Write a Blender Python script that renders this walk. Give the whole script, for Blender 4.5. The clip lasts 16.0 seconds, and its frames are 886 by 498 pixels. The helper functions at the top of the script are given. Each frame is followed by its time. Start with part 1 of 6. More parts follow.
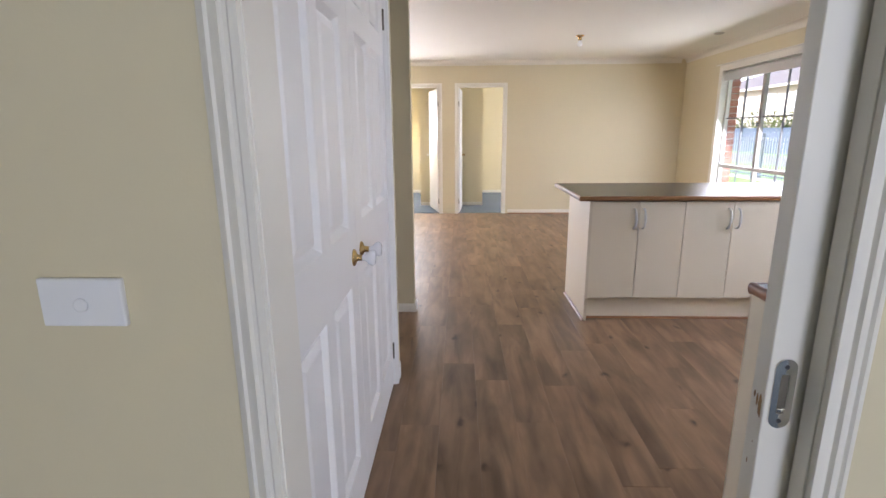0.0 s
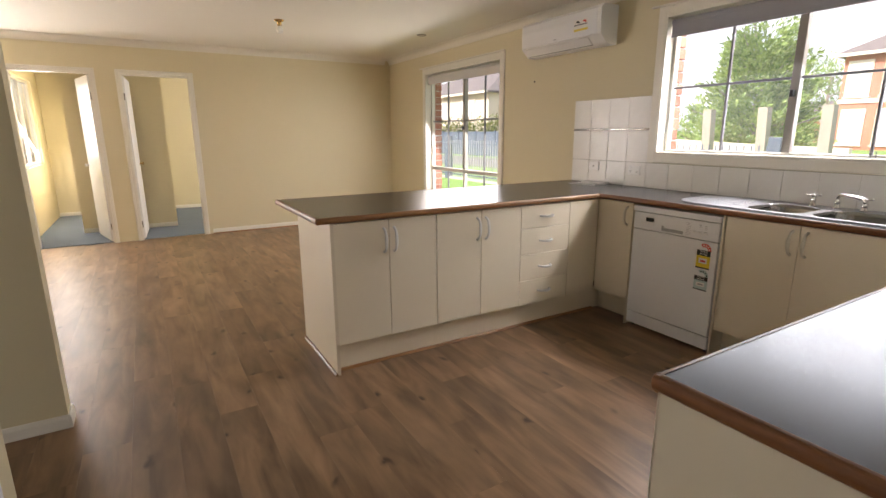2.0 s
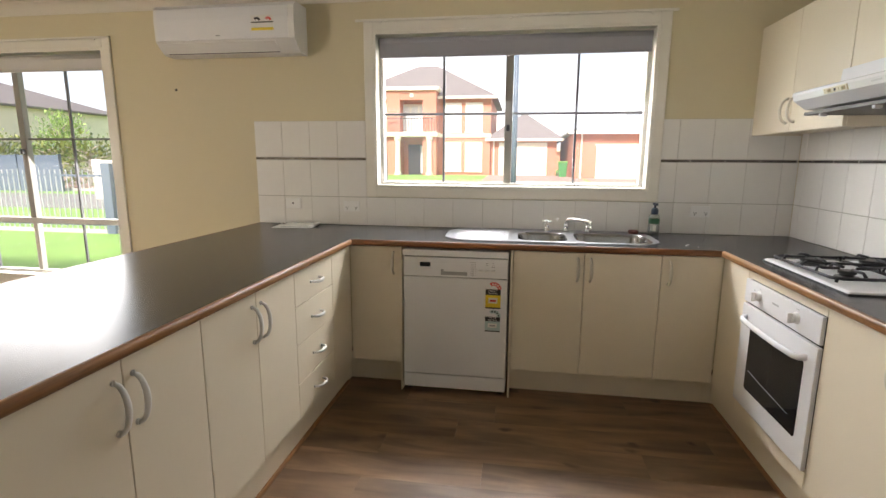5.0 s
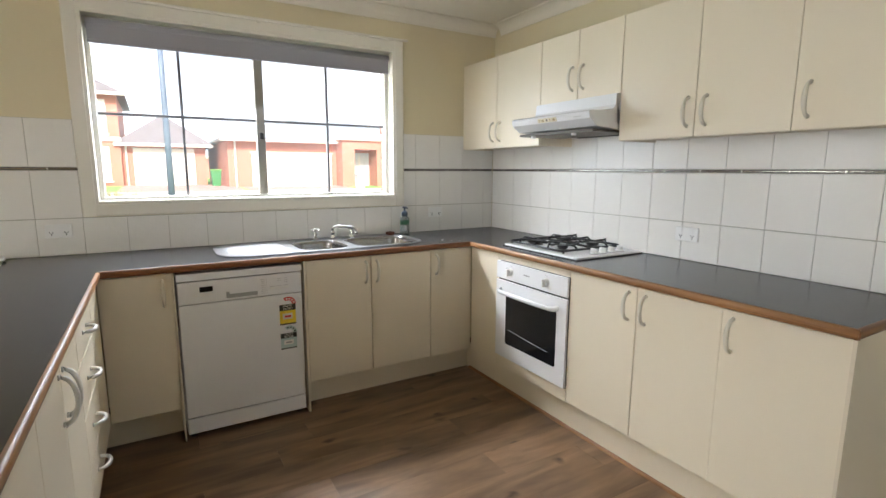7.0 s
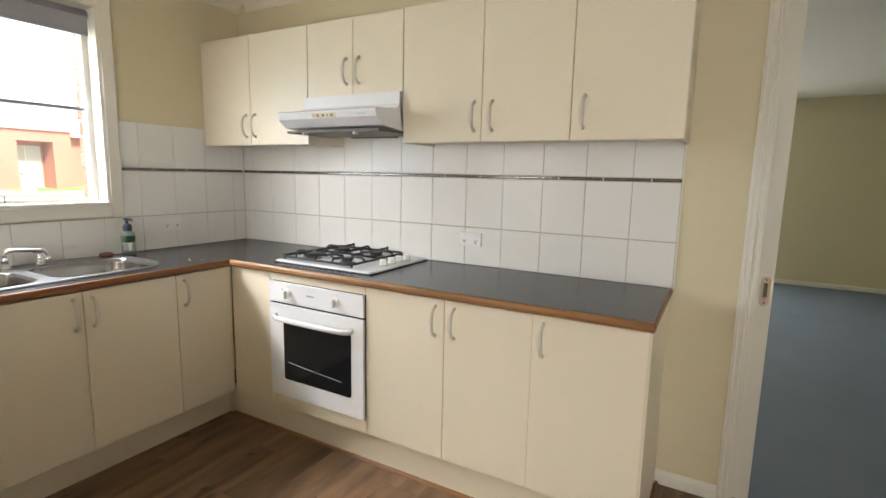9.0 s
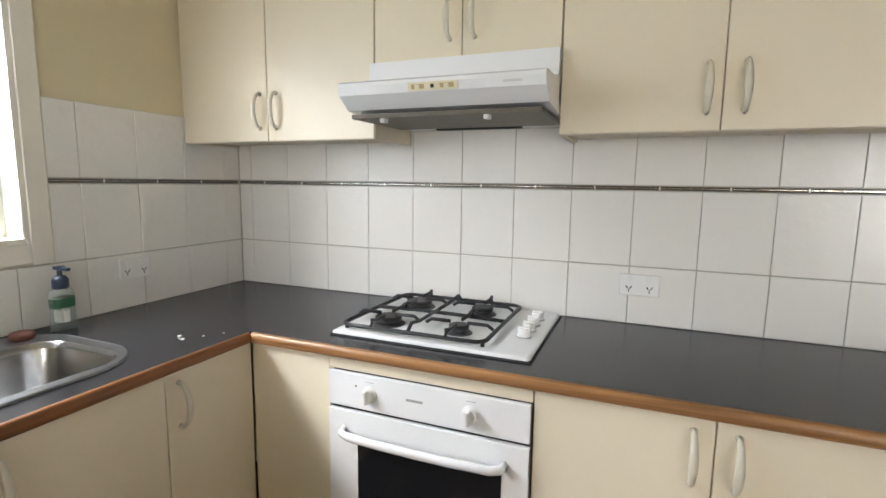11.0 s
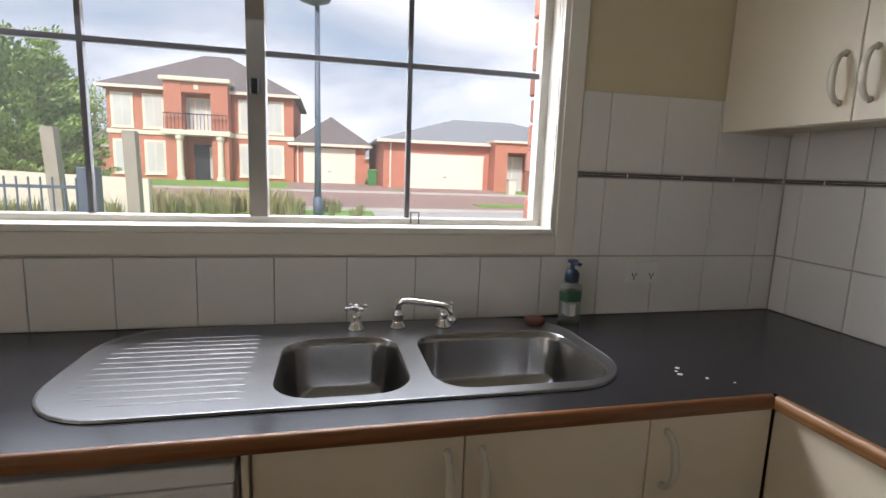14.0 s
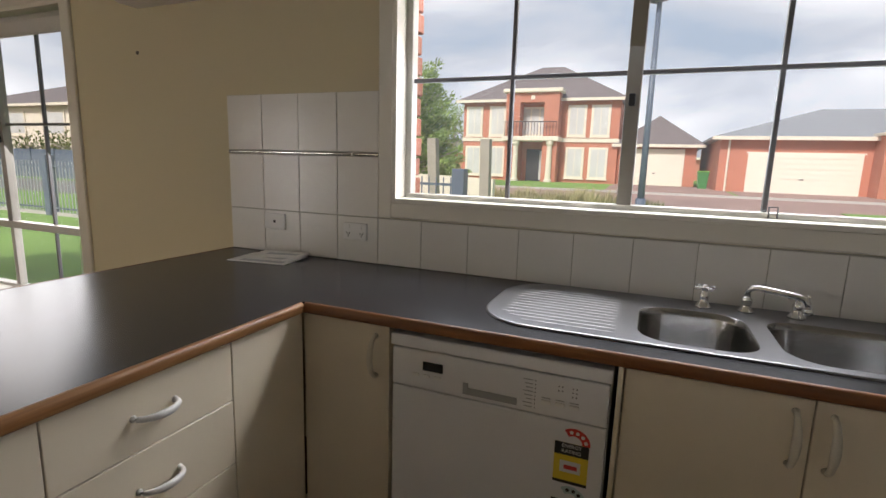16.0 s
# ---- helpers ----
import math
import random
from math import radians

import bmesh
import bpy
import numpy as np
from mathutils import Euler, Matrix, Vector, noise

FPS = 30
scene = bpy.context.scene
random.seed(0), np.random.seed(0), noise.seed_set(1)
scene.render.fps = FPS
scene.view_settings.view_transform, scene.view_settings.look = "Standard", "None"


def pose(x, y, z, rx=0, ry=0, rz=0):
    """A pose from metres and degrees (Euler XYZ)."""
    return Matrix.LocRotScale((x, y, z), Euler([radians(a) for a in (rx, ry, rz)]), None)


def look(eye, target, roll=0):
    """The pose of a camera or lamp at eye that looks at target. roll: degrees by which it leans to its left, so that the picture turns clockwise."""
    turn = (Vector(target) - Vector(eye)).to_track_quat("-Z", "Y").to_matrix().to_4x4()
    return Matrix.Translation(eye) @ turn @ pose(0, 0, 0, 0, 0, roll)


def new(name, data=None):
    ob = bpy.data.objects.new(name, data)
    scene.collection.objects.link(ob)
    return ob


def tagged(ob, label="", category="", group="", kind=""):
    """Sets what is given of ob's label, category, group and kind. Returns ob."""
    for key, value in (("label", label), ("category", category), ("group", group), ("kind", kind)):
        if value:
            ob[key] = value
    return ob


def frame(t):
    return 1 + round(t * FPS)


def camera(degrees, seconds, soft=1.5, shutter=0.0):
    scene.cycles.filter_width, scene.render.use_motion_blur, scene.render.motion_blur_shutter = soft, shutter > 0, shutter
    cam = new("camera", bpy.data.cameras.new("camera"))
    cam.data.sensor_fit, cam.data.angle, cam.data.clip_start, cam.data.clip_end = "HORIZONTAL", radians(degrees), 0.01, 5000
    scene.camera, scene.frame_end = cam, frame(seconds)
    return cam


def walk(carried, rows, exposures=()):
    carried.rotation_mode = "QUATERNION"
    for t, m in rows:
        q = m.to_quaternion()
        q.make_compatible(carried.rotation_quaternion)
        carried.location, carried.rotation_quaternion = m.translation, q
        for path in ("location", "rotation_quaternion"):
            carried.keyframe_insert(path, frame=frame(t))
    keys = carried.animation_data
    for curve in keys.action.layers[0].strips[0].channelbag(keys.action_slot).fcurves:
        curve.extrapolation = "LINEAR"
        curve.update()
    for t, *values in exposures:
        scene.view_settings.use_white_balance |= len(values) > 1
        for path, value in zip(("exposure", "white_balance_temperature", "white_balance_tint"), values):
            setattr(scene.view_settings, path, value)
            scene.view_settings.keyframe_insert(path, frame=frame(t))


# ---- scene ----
cam = camera(83.7, 16.0)
METRES, EYE, TILT, LEAN, TURN = 6.0, 1.335, 0.0, 0.0, 2.0
ROWS = [
    (0.0, 0.0, 0.0, 0.0, -0.1, -13.28, 0.42),
    (0.5, 0.003, 0.0397, -0.0012, -10.03, -13.14, 0.4),
    (1.0, 0.0082, 0.0774, -0.0016, -17.42, -13.03, 0.32),
    (1.5, 0.0205, 0.1143, -0.0005, -24.63, -13.04, 0.19),
    (2.0, 0.0219, 0.1501, -0.0014, -32.76, -13.12, 0.22),
    (2.5, 0.0174, 0.189, 0.0003, -41.06, -13.07, 0.31),
    (3.0, 0.0267, 0.228, -0.0009, -49.47, -13.1, 0.29),
    (5.5, 0.052, 0.446, 0.0029, -92.81, -9.45, -0.14),
    (6.0, 0.0531, 0.4766, 0.0023, -103.03, -9.09, 0.19),
    (6.5, 0.0625, 0.5014, 0.0029, -112.89, -8.99, 0.18),
    (7.0, 0.063, 0.5252, 0.0038, -122.29, -9.12, -0.21),
    (7.5, 0.0629, 0.5433, 0.0038, -131.21, -9.14, -0.75),
    (8.0, 0.07, 0.5418, 0.0028, -139.27, -8.94, -1.24),
    (10.5, 0.2791, 0.4336, 0.0057, -161.92, -8.11, -0.49),
    (11.0, 0.3156, 0.4152, 0.0049, -159.78, -7.64, -0.76),
    (11.5, 0.3396, 0.3965, 0.0051, -153.83, -7.31, -1.08),
    (12.0, 0.3542, 0.3758, 0.0051, -145.03, -7.34, -1.43),
    (12.5, 0.3611, 0.3639, 0.005, -134.5, -7.36, -1.9),
    (13.0, 0.3642, 0.3653, 0.0031, -123.93, -7.71, -2.18),
    (13.5, 0.3641, 0.3717, 0.0029, -113.92, -8.45, -2.23),
    (14.0, 0.3622, 0.3783, 0.002, -104.78, -8.88, -2.05),
    (14.5, 0.3589, 0.3858, 0.002, -96.28, -9.28, -1.81),
    (15.0, 0.349, 0.3977, 0.0019, -87.85, -9.57, -1.63),
    (15.5, 0.3292, 0.4058, -0.0, -78.95, -9.75, -1.61),
    (16.0, 0.3011, 0.3999, -0.001, -69.39, -9.84, -1.66),
]
EXPOSURES = [
    (0.0, 1.03, 5700, 21), (0.5, 1.05, 5700, 21), (1.0, 0.95, 5450, 19), (1.25, 0.82, 5350, 18), (1.6, 0.72, 6050, 18), (2.0, 0.6, 6750, 19), (3.0, 0.72, 6500, 15),
    (5.5, 0.7, 6650, 14), (6.2, 0.74, 6650, 13), (7.0, 0.9, 6150, 11), (8.0, 0.95, 6600, 12), (10.5, 0.95, 6300, 12),
    (11.5, 0.75, 6350, 11), (12.5, 0.5, 6500, 13), (13.2, 0.1, 6500, 15), (14.0, -0.32, 6300, 17), (14.5, -0.42, 6200, 17), (16.0, -0.46, 6500, 16)]
walk(cam, [(t, pose(0, 0, EYE, TILT, LEAN, TURN) @ pose(METRES * x, METRES * y, METRES * z, 90 + pitch, roll, yaw)) for t, x, y, z, yaw, pitch, roll in ROWS], exposures=EXPOSURES)

# ---- world and light ----
NW, EW = 8.27, 3.525
world = bpy.data.worlds.new("sky")
scene.world = world
world.use_nodes = True
wn, wl = world.node_tree.nodes, world.node_tree.links
sky = wn.new("ShaderNodeTexSky")
sky.sky_type, sky.sun_disc = "NISHITA", False
sky.sun_elevation, sky.sun_rotation = radians(42), radians(-75)
sky.air_density, sky.dust_density = 1.2, 2.5
wn["Background"].inputs["Strength"].default_value = 0.15
wl.new(sky.outputs[0], wn["Background"].inputs["Color"])


def lamp(name, kind, m, energy, size=(1, 1), color=(1, 1, 1), angle=0.2):
    data = bpy.data.lights.new(name, kind)
    data.energy, data.color = energy, color
    if kind == "AREA":
        data.shape, data.size, data.size_y = "RECTANGLE", size[0], size[1]
    elif kind == "SUN":
        data.angle = angle
    ob = new(name, data)
    ob.matrix_world = m
    return ob


lamp("sun", "SUN", look((-60, 16, 56), (0, 0, 0)), 5.0, color=(1, 0.95, 0.88), angle=radians(10))
# area lamps in the two window openings, standing in for the open sky
lamp("daylight_kitchen_window", "AREA", look((EW + 0.16, 2.54, 1.62), (1.5, 2.54, 0.0)), 16, (1.68, 0.86), (0.86, 0.93, 1.0))
# added sky fill, hidden above the kitchen window's head
lamp("sky_fill_under_eaves", "AREA", look((EW + 0.6, 2.54, 2.48), (EW - 0.3, 2.54, 1.62)), 80, (1.8, 0.42), (1.0, 0.985, 0.955))
lamp("daylight_lounge_window", "AREA", look((EW + 0.14, 6.27, 1.25), (1.5, 6.27, 0.0)), 35, (1.6, 1.6), (1.0, 0.985, 0.955))
# fills for daylight from off view; only the left bedroom's window is known
# added lamp in an unseen opening assumed in the north wall
lamp("fill_north_opening", "AREA", look((-1.62, NW - 0.0, 1.15), (-0.2, 0.8, 1.15)), 78, (1.0, 1.9), (1.0, 0.98, 0.95))
lamp("daylight_entry_south", "AREA", look((2.4, -4.85, 1.5), (1.2, 3.0, 1.2)), 66, (1.5, 1.3), (0.92, 0.955, 0.98))
lamp("daylight_bedroom_left", "AREA", look((-1.20, 9.9, 1.5), (0.2, 9.5, 0.6)), 34, (1.3, 1.1), (1.0, 0.98, 0.92))
# added fill before a solid wall, no window is built here
lamp("fill_bedroom_right", "AREA", look((3.5, 9.8, 1.5), (0.3, 9.3, 0.2)), 85, (1.3, 1.1), (1.0, 0.98, 0.92))
SKY_GLOW = 2.35


# ---- materials ----
def mat(name, color, rough=0.5, metal=0.0, vary=0.06, scale=3.0, grain=60.0, bump=0.02, rough_vary=0.08, coat=0.0, random_tint=0.0, spec=0.5):
    m = bpy.data.materials.new(name)
    m.use_nodes = True
    n, l = m.node_tree.nodes, m.node_tree.links
    b = n["Principled BSDF"]
    b.inputs["Metallic"].default_value = metal
    b.inputs["Coat Weight"].default_value = coat
    b.inputs["Specular IOR Level"].default_value = spec
    tc = n.new("ShaderNodeTexCoord")
    big, fine = n.new("ShaderNodeTexNoise"), n.new("ShaderNodeTexNoise")
    big.inputs["Scale"].default_value, big.inputs["Detail"].default_value = scale, 5
    fine.inputs["Scale"].default_value, fine.inputs["Detail"].default_value = grain, 4
    for t in (big, fine):
        l.new(tc.outputs["Object"], t.inputs["Vector"])
    mix = n.new("ShaderNodeMixRGB")
    mix.inputs["Color1"].default_value = (*[c * (1 - vary) for c in color], 1)
    mix.inputs["Color2"].default_value = (*[min(1, c * (1 + vary)) for c in color], 1)
    l.new(big.outputs["Fac"], mix.inputs["Fac"])
    out = mix.outputs[0]
    if random_tint:
        info, hsv, rng = n.new("ShaderNodeObjectInfo"), n.new("ShaderNodeHueSaturation"), n.new("ShaderNodeMapRange")
        rng.inputs["To Min"].default_value, rng.inputs["To Max"].default_value = 1 - random_tint, 1 + random_tint
        l.new(info.outputs["Random"], rng.inputs["Value"])
        l.new(rng.outputs[0], hsv.inputs["Value"])
        l.new(out, hsv.inputs["Color"])
        out = hsv.outputs[0]
    l.new(out, b.inputs["Base Color"])
    rr = n.new("ShaderNodeMapRange")
    rr.inputs["To Min"].default_value, rr.inputs["To Max"].default_value = max(0.29 if rough >= 0.28 else 0.02, rough - rough_vary), min(1 if rough >= 0.28 else 0.265, rough + rough_vary)
    l.new(fine.outputs["Fac"], rr.inputs["Value"])
    l.new(rr.outputs[0], b.inputs["Roughness"])
    if bump:
        bp = n.new("ShaderNodeBump")
        bp.inputs["Strength"].default_value, bp.inputs["Distance"].default_value = bump * 5, 0.002
        l.new(fine.outputs["Fac"], bp.inputs["Height"])
        l.new(bp.outputs[0], b.inputs["Normal"])
    return m


def wood_mat(name, dark, light, axis=1, rough=0.4, ring=9.0, knots=0.0, random_tint=0.1, stretch=14.0, per_piece=True):
    """Wood with its grain along one axis (0 x, 1 y, 2 z); the grain is shifted from piece to piece."""
    m = bpy.data.materials.new(name)
    m.use_nodes = True
    n, l = m.node_tree.nodes, m.node_tree.links
    b = n["Principled BSDF"]
    tc, mp = n.new("ShaderNodeTexCoord"), n.new("ShaderNodeMapping")
    s = [stretch] * 3
    s[axis] = 1.1
    mp.inputs["Scale"].default_value = s
    info = n.new("ShaderNodeObjectInfo")
    src = tc.outputs["Object"]
    if per_piece:
        off, add = n.new("ShaderNodeVectorMath"), n.new("ShaderNodeVectorMath")
        off.operation, add.operation = "SCALE", "ADD"
        off.inputs[0].default_value = (17.0, 31.0, 23.0)
        l.new(info.outputs["Random"], off.inputs["Scale"])
        l.new(tc.outputs["Object"], add.inputs[0])
        l.new(off.outputs[0], add.inputs[1])
        src = add.outputs[0]
    l.new(src, mp.inputs["Vector"])
    grain, streak = n.new("ShaderNodeTexNoise"), n.new("ShaderNodeTexNoise")
    grain.inputs["Scale"].default_value, grain.inputs["Detail"].default_value, grain.inputs["Distortion"].default_value = 1.6, 5, 0.8
    streak.inputs["Scale"].default_value, streak.inputs["Detail"].default_value = ring, 3
    l.new(mp.outputs[0], grain.inputs["Vector"])
    l.new(mp.outputs[0], streak.inputs["Vector"])
    ramp = n.new("ShaderNodeValToRGB")
    ramp.color_ramp.elements[0].position, ramp.color_ramp.elements[0].color = 0.28, (*dark, 1)
    ramp.color_ramp.elements[1].position, ramp.color_ramp.elements[1].color = 0.75, (*light, 1)
    avg = n.new("ShaderNodeMixRGB")
    avg.inputs["Fac"].default_value = 0.16
    l.new(grain.outputs["Fac"], avg.inputs["Color1"])
    l.new(streak.outputs["Fac"], avg.inputs["Color2"])
    l.new(avg.outputs[0], ramp.inputs["Fac"])
    out = ramp.outputs[0]
    if knots:
        kp = n.new("ShaderNodeMapping")
        ks = [3.6] * 3
        ks[axis] = 2.3
        kp.inputs["Scale"].default_value = ks
        l.new(src, kp.inputs["Vector"])
        warp, wadd = n.new("ShaderNodeTexNoise"), n.new("ShaderNodeMixRGB")
        warp.inputs["Scale"].default_value = 3.0
        wadd.blend_type, wadd.inputs["Fac"].default_value = "ADD", 0.34
        l.new(kp.outputs[0], warp.inputs["Vector"])
        l.new(kp.outputs[0], wadd.inputs["Color1"])
        l.new(warp.outputs["Color"], wadd.inputs["Color2"])
        vor = n.new("ShaderNodeTexVoronoi")
        vor.voronoi_dimensions = "2D"
        vor.inputs["Scale"].default_value = 1.0
        l.new(wadd.outputs[0], vor.inputs["Vector"])
        kr = n.new("ShaderNodeValToRGB")
        kr.color_ramp.elements[0].position, kr.color_ramp.elements[0].color = 0.0, (knots, knots, knots, 1)
        kr.color_ramp.elements[1].position, kr.color_ramp.elements[1].color = 0.10, (0, 0, 0, 1)
        kr.color_ramp.interpolation = "EASE"
        l.new(vor.outputs["Distance"], kr.inputs["Fac"])
        few, fr, both = n.new("ShaderNodeTexNoise"), n.new("ShaderNodeMapRange"), n.new("ShaderNodeMath")
        few.inputs["Scale"].default_value = 0.55
        fr.inputs["From Min"].default_value, fr.inputs["From Max"].default_value = 0.45, 0.53
        both.operation = "MULTIPLY"
        l.new(kp.outputs[0], few.inputs["Vector"])
        l.new(few.outputs["Fac"], fr.inputs["Value"])
        l.new(kr.outputs[0], both.inputs[0])
        l.new(fr.outputs[0], both.inputs[1])
        km = n.new("ShaderNodeMixRGB")
        km.inputs["Color2"].default_value = (*[c * 0.45 for c in dark], 1)
        l.new(both.outputs[0], km.inputs["Fac"])
        l.new(out, km.inputs["Color1"])
        out = km.outputs[0]
    hsv, rng = n.new("ShaderNodeHueSaturation"), n.new("ShaderNodeMapRange")
    rng.inputs["To Min"].default_value, rng.inputs["To Max"].default_value = 1 - random_tint, 1 + random_tint
    l.new(info.outputs["Random"], rng.inputs["Value"])
    tone = rng.outputs[0]
    if knots:
        b.inputs["Specular IOR Level"].default_value = 0.36
        # slow light and dark patches along each board
        bp0, patch, pr, mul = n.new("ShaderNodeMapping"), n.new("ShaderNodeTexNoise"), n.new("ShaderNodeMapRange"), n.new("ShaderNodeMath")
        bs = [7.0] * 3
        bs[axis] = 2.4
        bp0.inputs["Scale"].default_value = bs
        patch.inputs["Scale"].default_value, patch.inputs["Detail"].default_value = 1.0, 3
        pr.inputs["From Min"].default_value, pr.inputs["From Max"].default_value = 0.3, 0.7
        pr.inputs["To Min"].default_value, pr.inputs["To Max"].default_value = 0.76, 1.26
        mul.operation = "MULTIPLY"
        l.new(src, bp0.inputs["Vector"])
        l.new(bp0.outputs[0], patch.inputs["Vector"])
        l.new(patch.outputs["Fac"], pr.inputs["Value"])
        l.new(pr.outputs[0], mul.inputs[0])
        l.new(tone, mul.inputs[1])
        tone = mul.outputs[0]
    l.new(tone, hsv.inputs["Value"])
    l.new(out, hsv.inputs["Color"])
    l.new(hsv.outputs[0], b.inputs["Base Color"])
    rr = n.new("ShaderNodeMapRange")
    rr.inputs["To Min"].default_value, rr.inputs["To Max"].default_value = max(0.29, rough - 0.07), rough + 0.1
    l.new(streak.outputs["Fac"], rr.inputs["Value"])
    l.new(rr.outputs[0], b.inputs["Roughness"])
    bp = n.new("ShaderNodeBump")
    bp.inputs["Strength"].default_value, bp.inputs["Distance"].default_value = 0.12, 0.001
    l.new(streak.outputs["Fac"], bp.inputs["Height"])
    l.new(bp.outputs[0], b.inputs["Normal"])
    return m


PAINT = mat("cream_wall_paint", (0.67, 0.597, 0.405), 0.6, vary=0.03, scale=1.3, grain=140, bump=0.03)
CEIL = mat("ceiling_paint", (0.75, 0.715, 0.62), 0.7, vary=0.03, scale=1.0, grain=120, bump=0.03)
TRIM = mat("gloss_trim_paint", (0.78, 0.75, 0.67), 0.32, vary=0.03, scale=4, grain=50, bump=0.01)
DOORW = mat("white_door_paint", (0.80, 0.79, 0.77), 0.35, vary=0.02, scale=5, grain=70, bump=0.015)
MELA = mat("cream_melamine", (0.765, 0.69, 0.545), 0.34, vary=0.015, scale=4, grain=160, bump=0.012, random_tint=0.012)
CARC = mat("cream_carcass_board", (0.69, 0.615, 0.48), 0.45, vary=0.02, scale=4, grain=120, bump=0.01)
BENCH = mat("charcoal_laminate", (0.017, 0.017, 0.021), 0.25, vary=0.15, scale=7, grain=120, bump=0, rough_vary=0.03, spec=0.5)
# one timber in two tones: shade in EDGE's colour, light in EDGEX's
EDGE = wood_mat("timber_bench_edge_shaded", (0.105, 0.036, 0.012), (0.29, 0.12, 0.042), 1, 0.3, random_tint=0.05, stretch=30, per_piece=False)
EDGEX = wood_mat("timber_bench_edge_across_lit", (0.15, 0.062, 0.021), (0.46, 0.235, 0.092), 0, 0.3, random_tint=0.05, stretch=30, per_piece=False)
PLANK = wood_mat("oak_plank", (0.105, 0.060, 0.031), (0.305, 0.192, 0.110), 1, 0.31, knots=0.95, random_tint=0.11, stretch=7, ring=2.6)
TILE = mat("white_glazed_tile", (0.79, 0.777, 0.745), 0.22, vary=0.02, scale=6, grain=14, bump=0.34, rough_vary=0.03, random_tint=0.014, spec=0.42)
GROUT = mat("tile_grout", (0.46, 0.445, 0.40), 0.85, grain=200)
RAIL = mat("dark_tile_trim", (0.10, 0.09, 0.08), 0.2, metal=0.6, grain=90)
# highlight on the dark trim, built as a thin bright line
RAILHI = mat("tile_trim_highlight", (0.75, 0.72, 0.66), 0.2, metal=0.9, grain=90)
ALU = mat("cream_window_aluminium", (0.60, 0.58, 0.53), 0.4, vary=0.03, grain=120, bump=0.01)
STILE = mat("bronze_window_stile", (0.30, 0.28, 0.25), 0.4, vary=0.03, grain=120, bump=0.01)
ALUD = mat("grey_window_bar", (0.16, 0.16, 0.17), 0.45, vary=0.05, grain=120, bump=0.01)
DECK = mat("satin_stainless", (0.23, 0.232, 0.24), 0.36, metal=1.0, vary=0.05, scale=9, grain=40, bump=0, rough_vary=0.04)
STEEL = mat("brushed_stainless", (0.36, 0.357, 0.355), 0.21, metal=1.0, vary=0.06, scale=9, grain=40, bump=0, rough_vary=0.04)
CHROME = mat("chrome", (0.82, 0.82, 0.82), 0.09, metal=1.0, vary=0.03, rough_vary=0.03)
BRASS = mat("polished_brass", (0.62, 0.44, 0.18), 0.2, metal=1.0, vary=0.06)
WHITEP = mat("white_plastic", (0.80, 0.80, 0.79), 0.35, vary=0.015, bump=0.008)
PORC = mat("white_porcelain", (0.74, 0.75, 0.77), 0.12, vary=0.01, rough_vary=0.02, bump=0)
CREAMP = mat("aged_cream_plastic", (0.72, 0.67, 0.50), 0.4, vary=0.04, bump=0.008)
ENAMEL = mat("white_enamel", (0.82, 0.83, 0.85), 0.22, vary=0.015, bump=0.006)
HANDLE = mat("handle_cream_metal", (0.66, 0.62, 0.52), 0.32, metal=0.15, vary=0.03)
HANDLEW = mat("handle_white_metal", (0.76, 0.75, 0.72), 0.3, metal=0.1, vary=0.03)
BLACK = mat("black_cast_iron", (0.014, 0.014, 0.016), 0.46, vary=0.2, grain=180, bump=0.05)
BURN = mat("dark_burner_alloy", (0.07, 0.07, 0.072), 0.45, metal=0.5)
DARK = mat("dark_cavity", (0.02, 0.02, 0.02), 0.6)
OVENGL = mat("black_oven_glass", (0.012, 0.013, 0.016), 0.06, vary=0.1, rough_vary=0.02, bump=0)
GREYP = mat("grey_plastic", (0.35, 0.36, 0.37), 0.4)
FILTER = mat("hood_filter_grey", (0.11, 0.095, 0.07), 0.5, grain=300, bump=0.08)
CARPET = mat("blue_grey_carpet", (0.135, 0.165, 0.20), 0.95, vary=0.12, scale=2.5, grain=420, bump=0.15)
BLIND = mat("grey_roller_blind", (0.34, 0.34, 0.38), 0.75, vary=0.03, grain=300, bump=0.04)
BLINDL = mat("pale_roller_blind", (0.62, 0.60, 0.58), 0.75, vary=0.03, grain=300, bump=0.04)
BRICK = mat("red_brick", (0.33, 0.12, 0.075), 0.85, vary=0.2, scale=14, grain=90, bump=0.12, random_tint=0.15)
MORTAR = mat("pale_mortar", (0.50, 0.46, 0.40), 0.9, grain=140)
PAPER = mat("white_paper", (0.78, 0.77, 0.74), 0.7, bump=0.01)
YEL = mat("yellow_label", (0.80, 0.62, 0.05), 0.5, bump=0)
RED = mat("red_label", (0.65, 0.05, 0.04), 0.5, bump=0)
INK = mat("black_label_ink", (0.02, 0.02, 0.02), 0.5, bump=0)


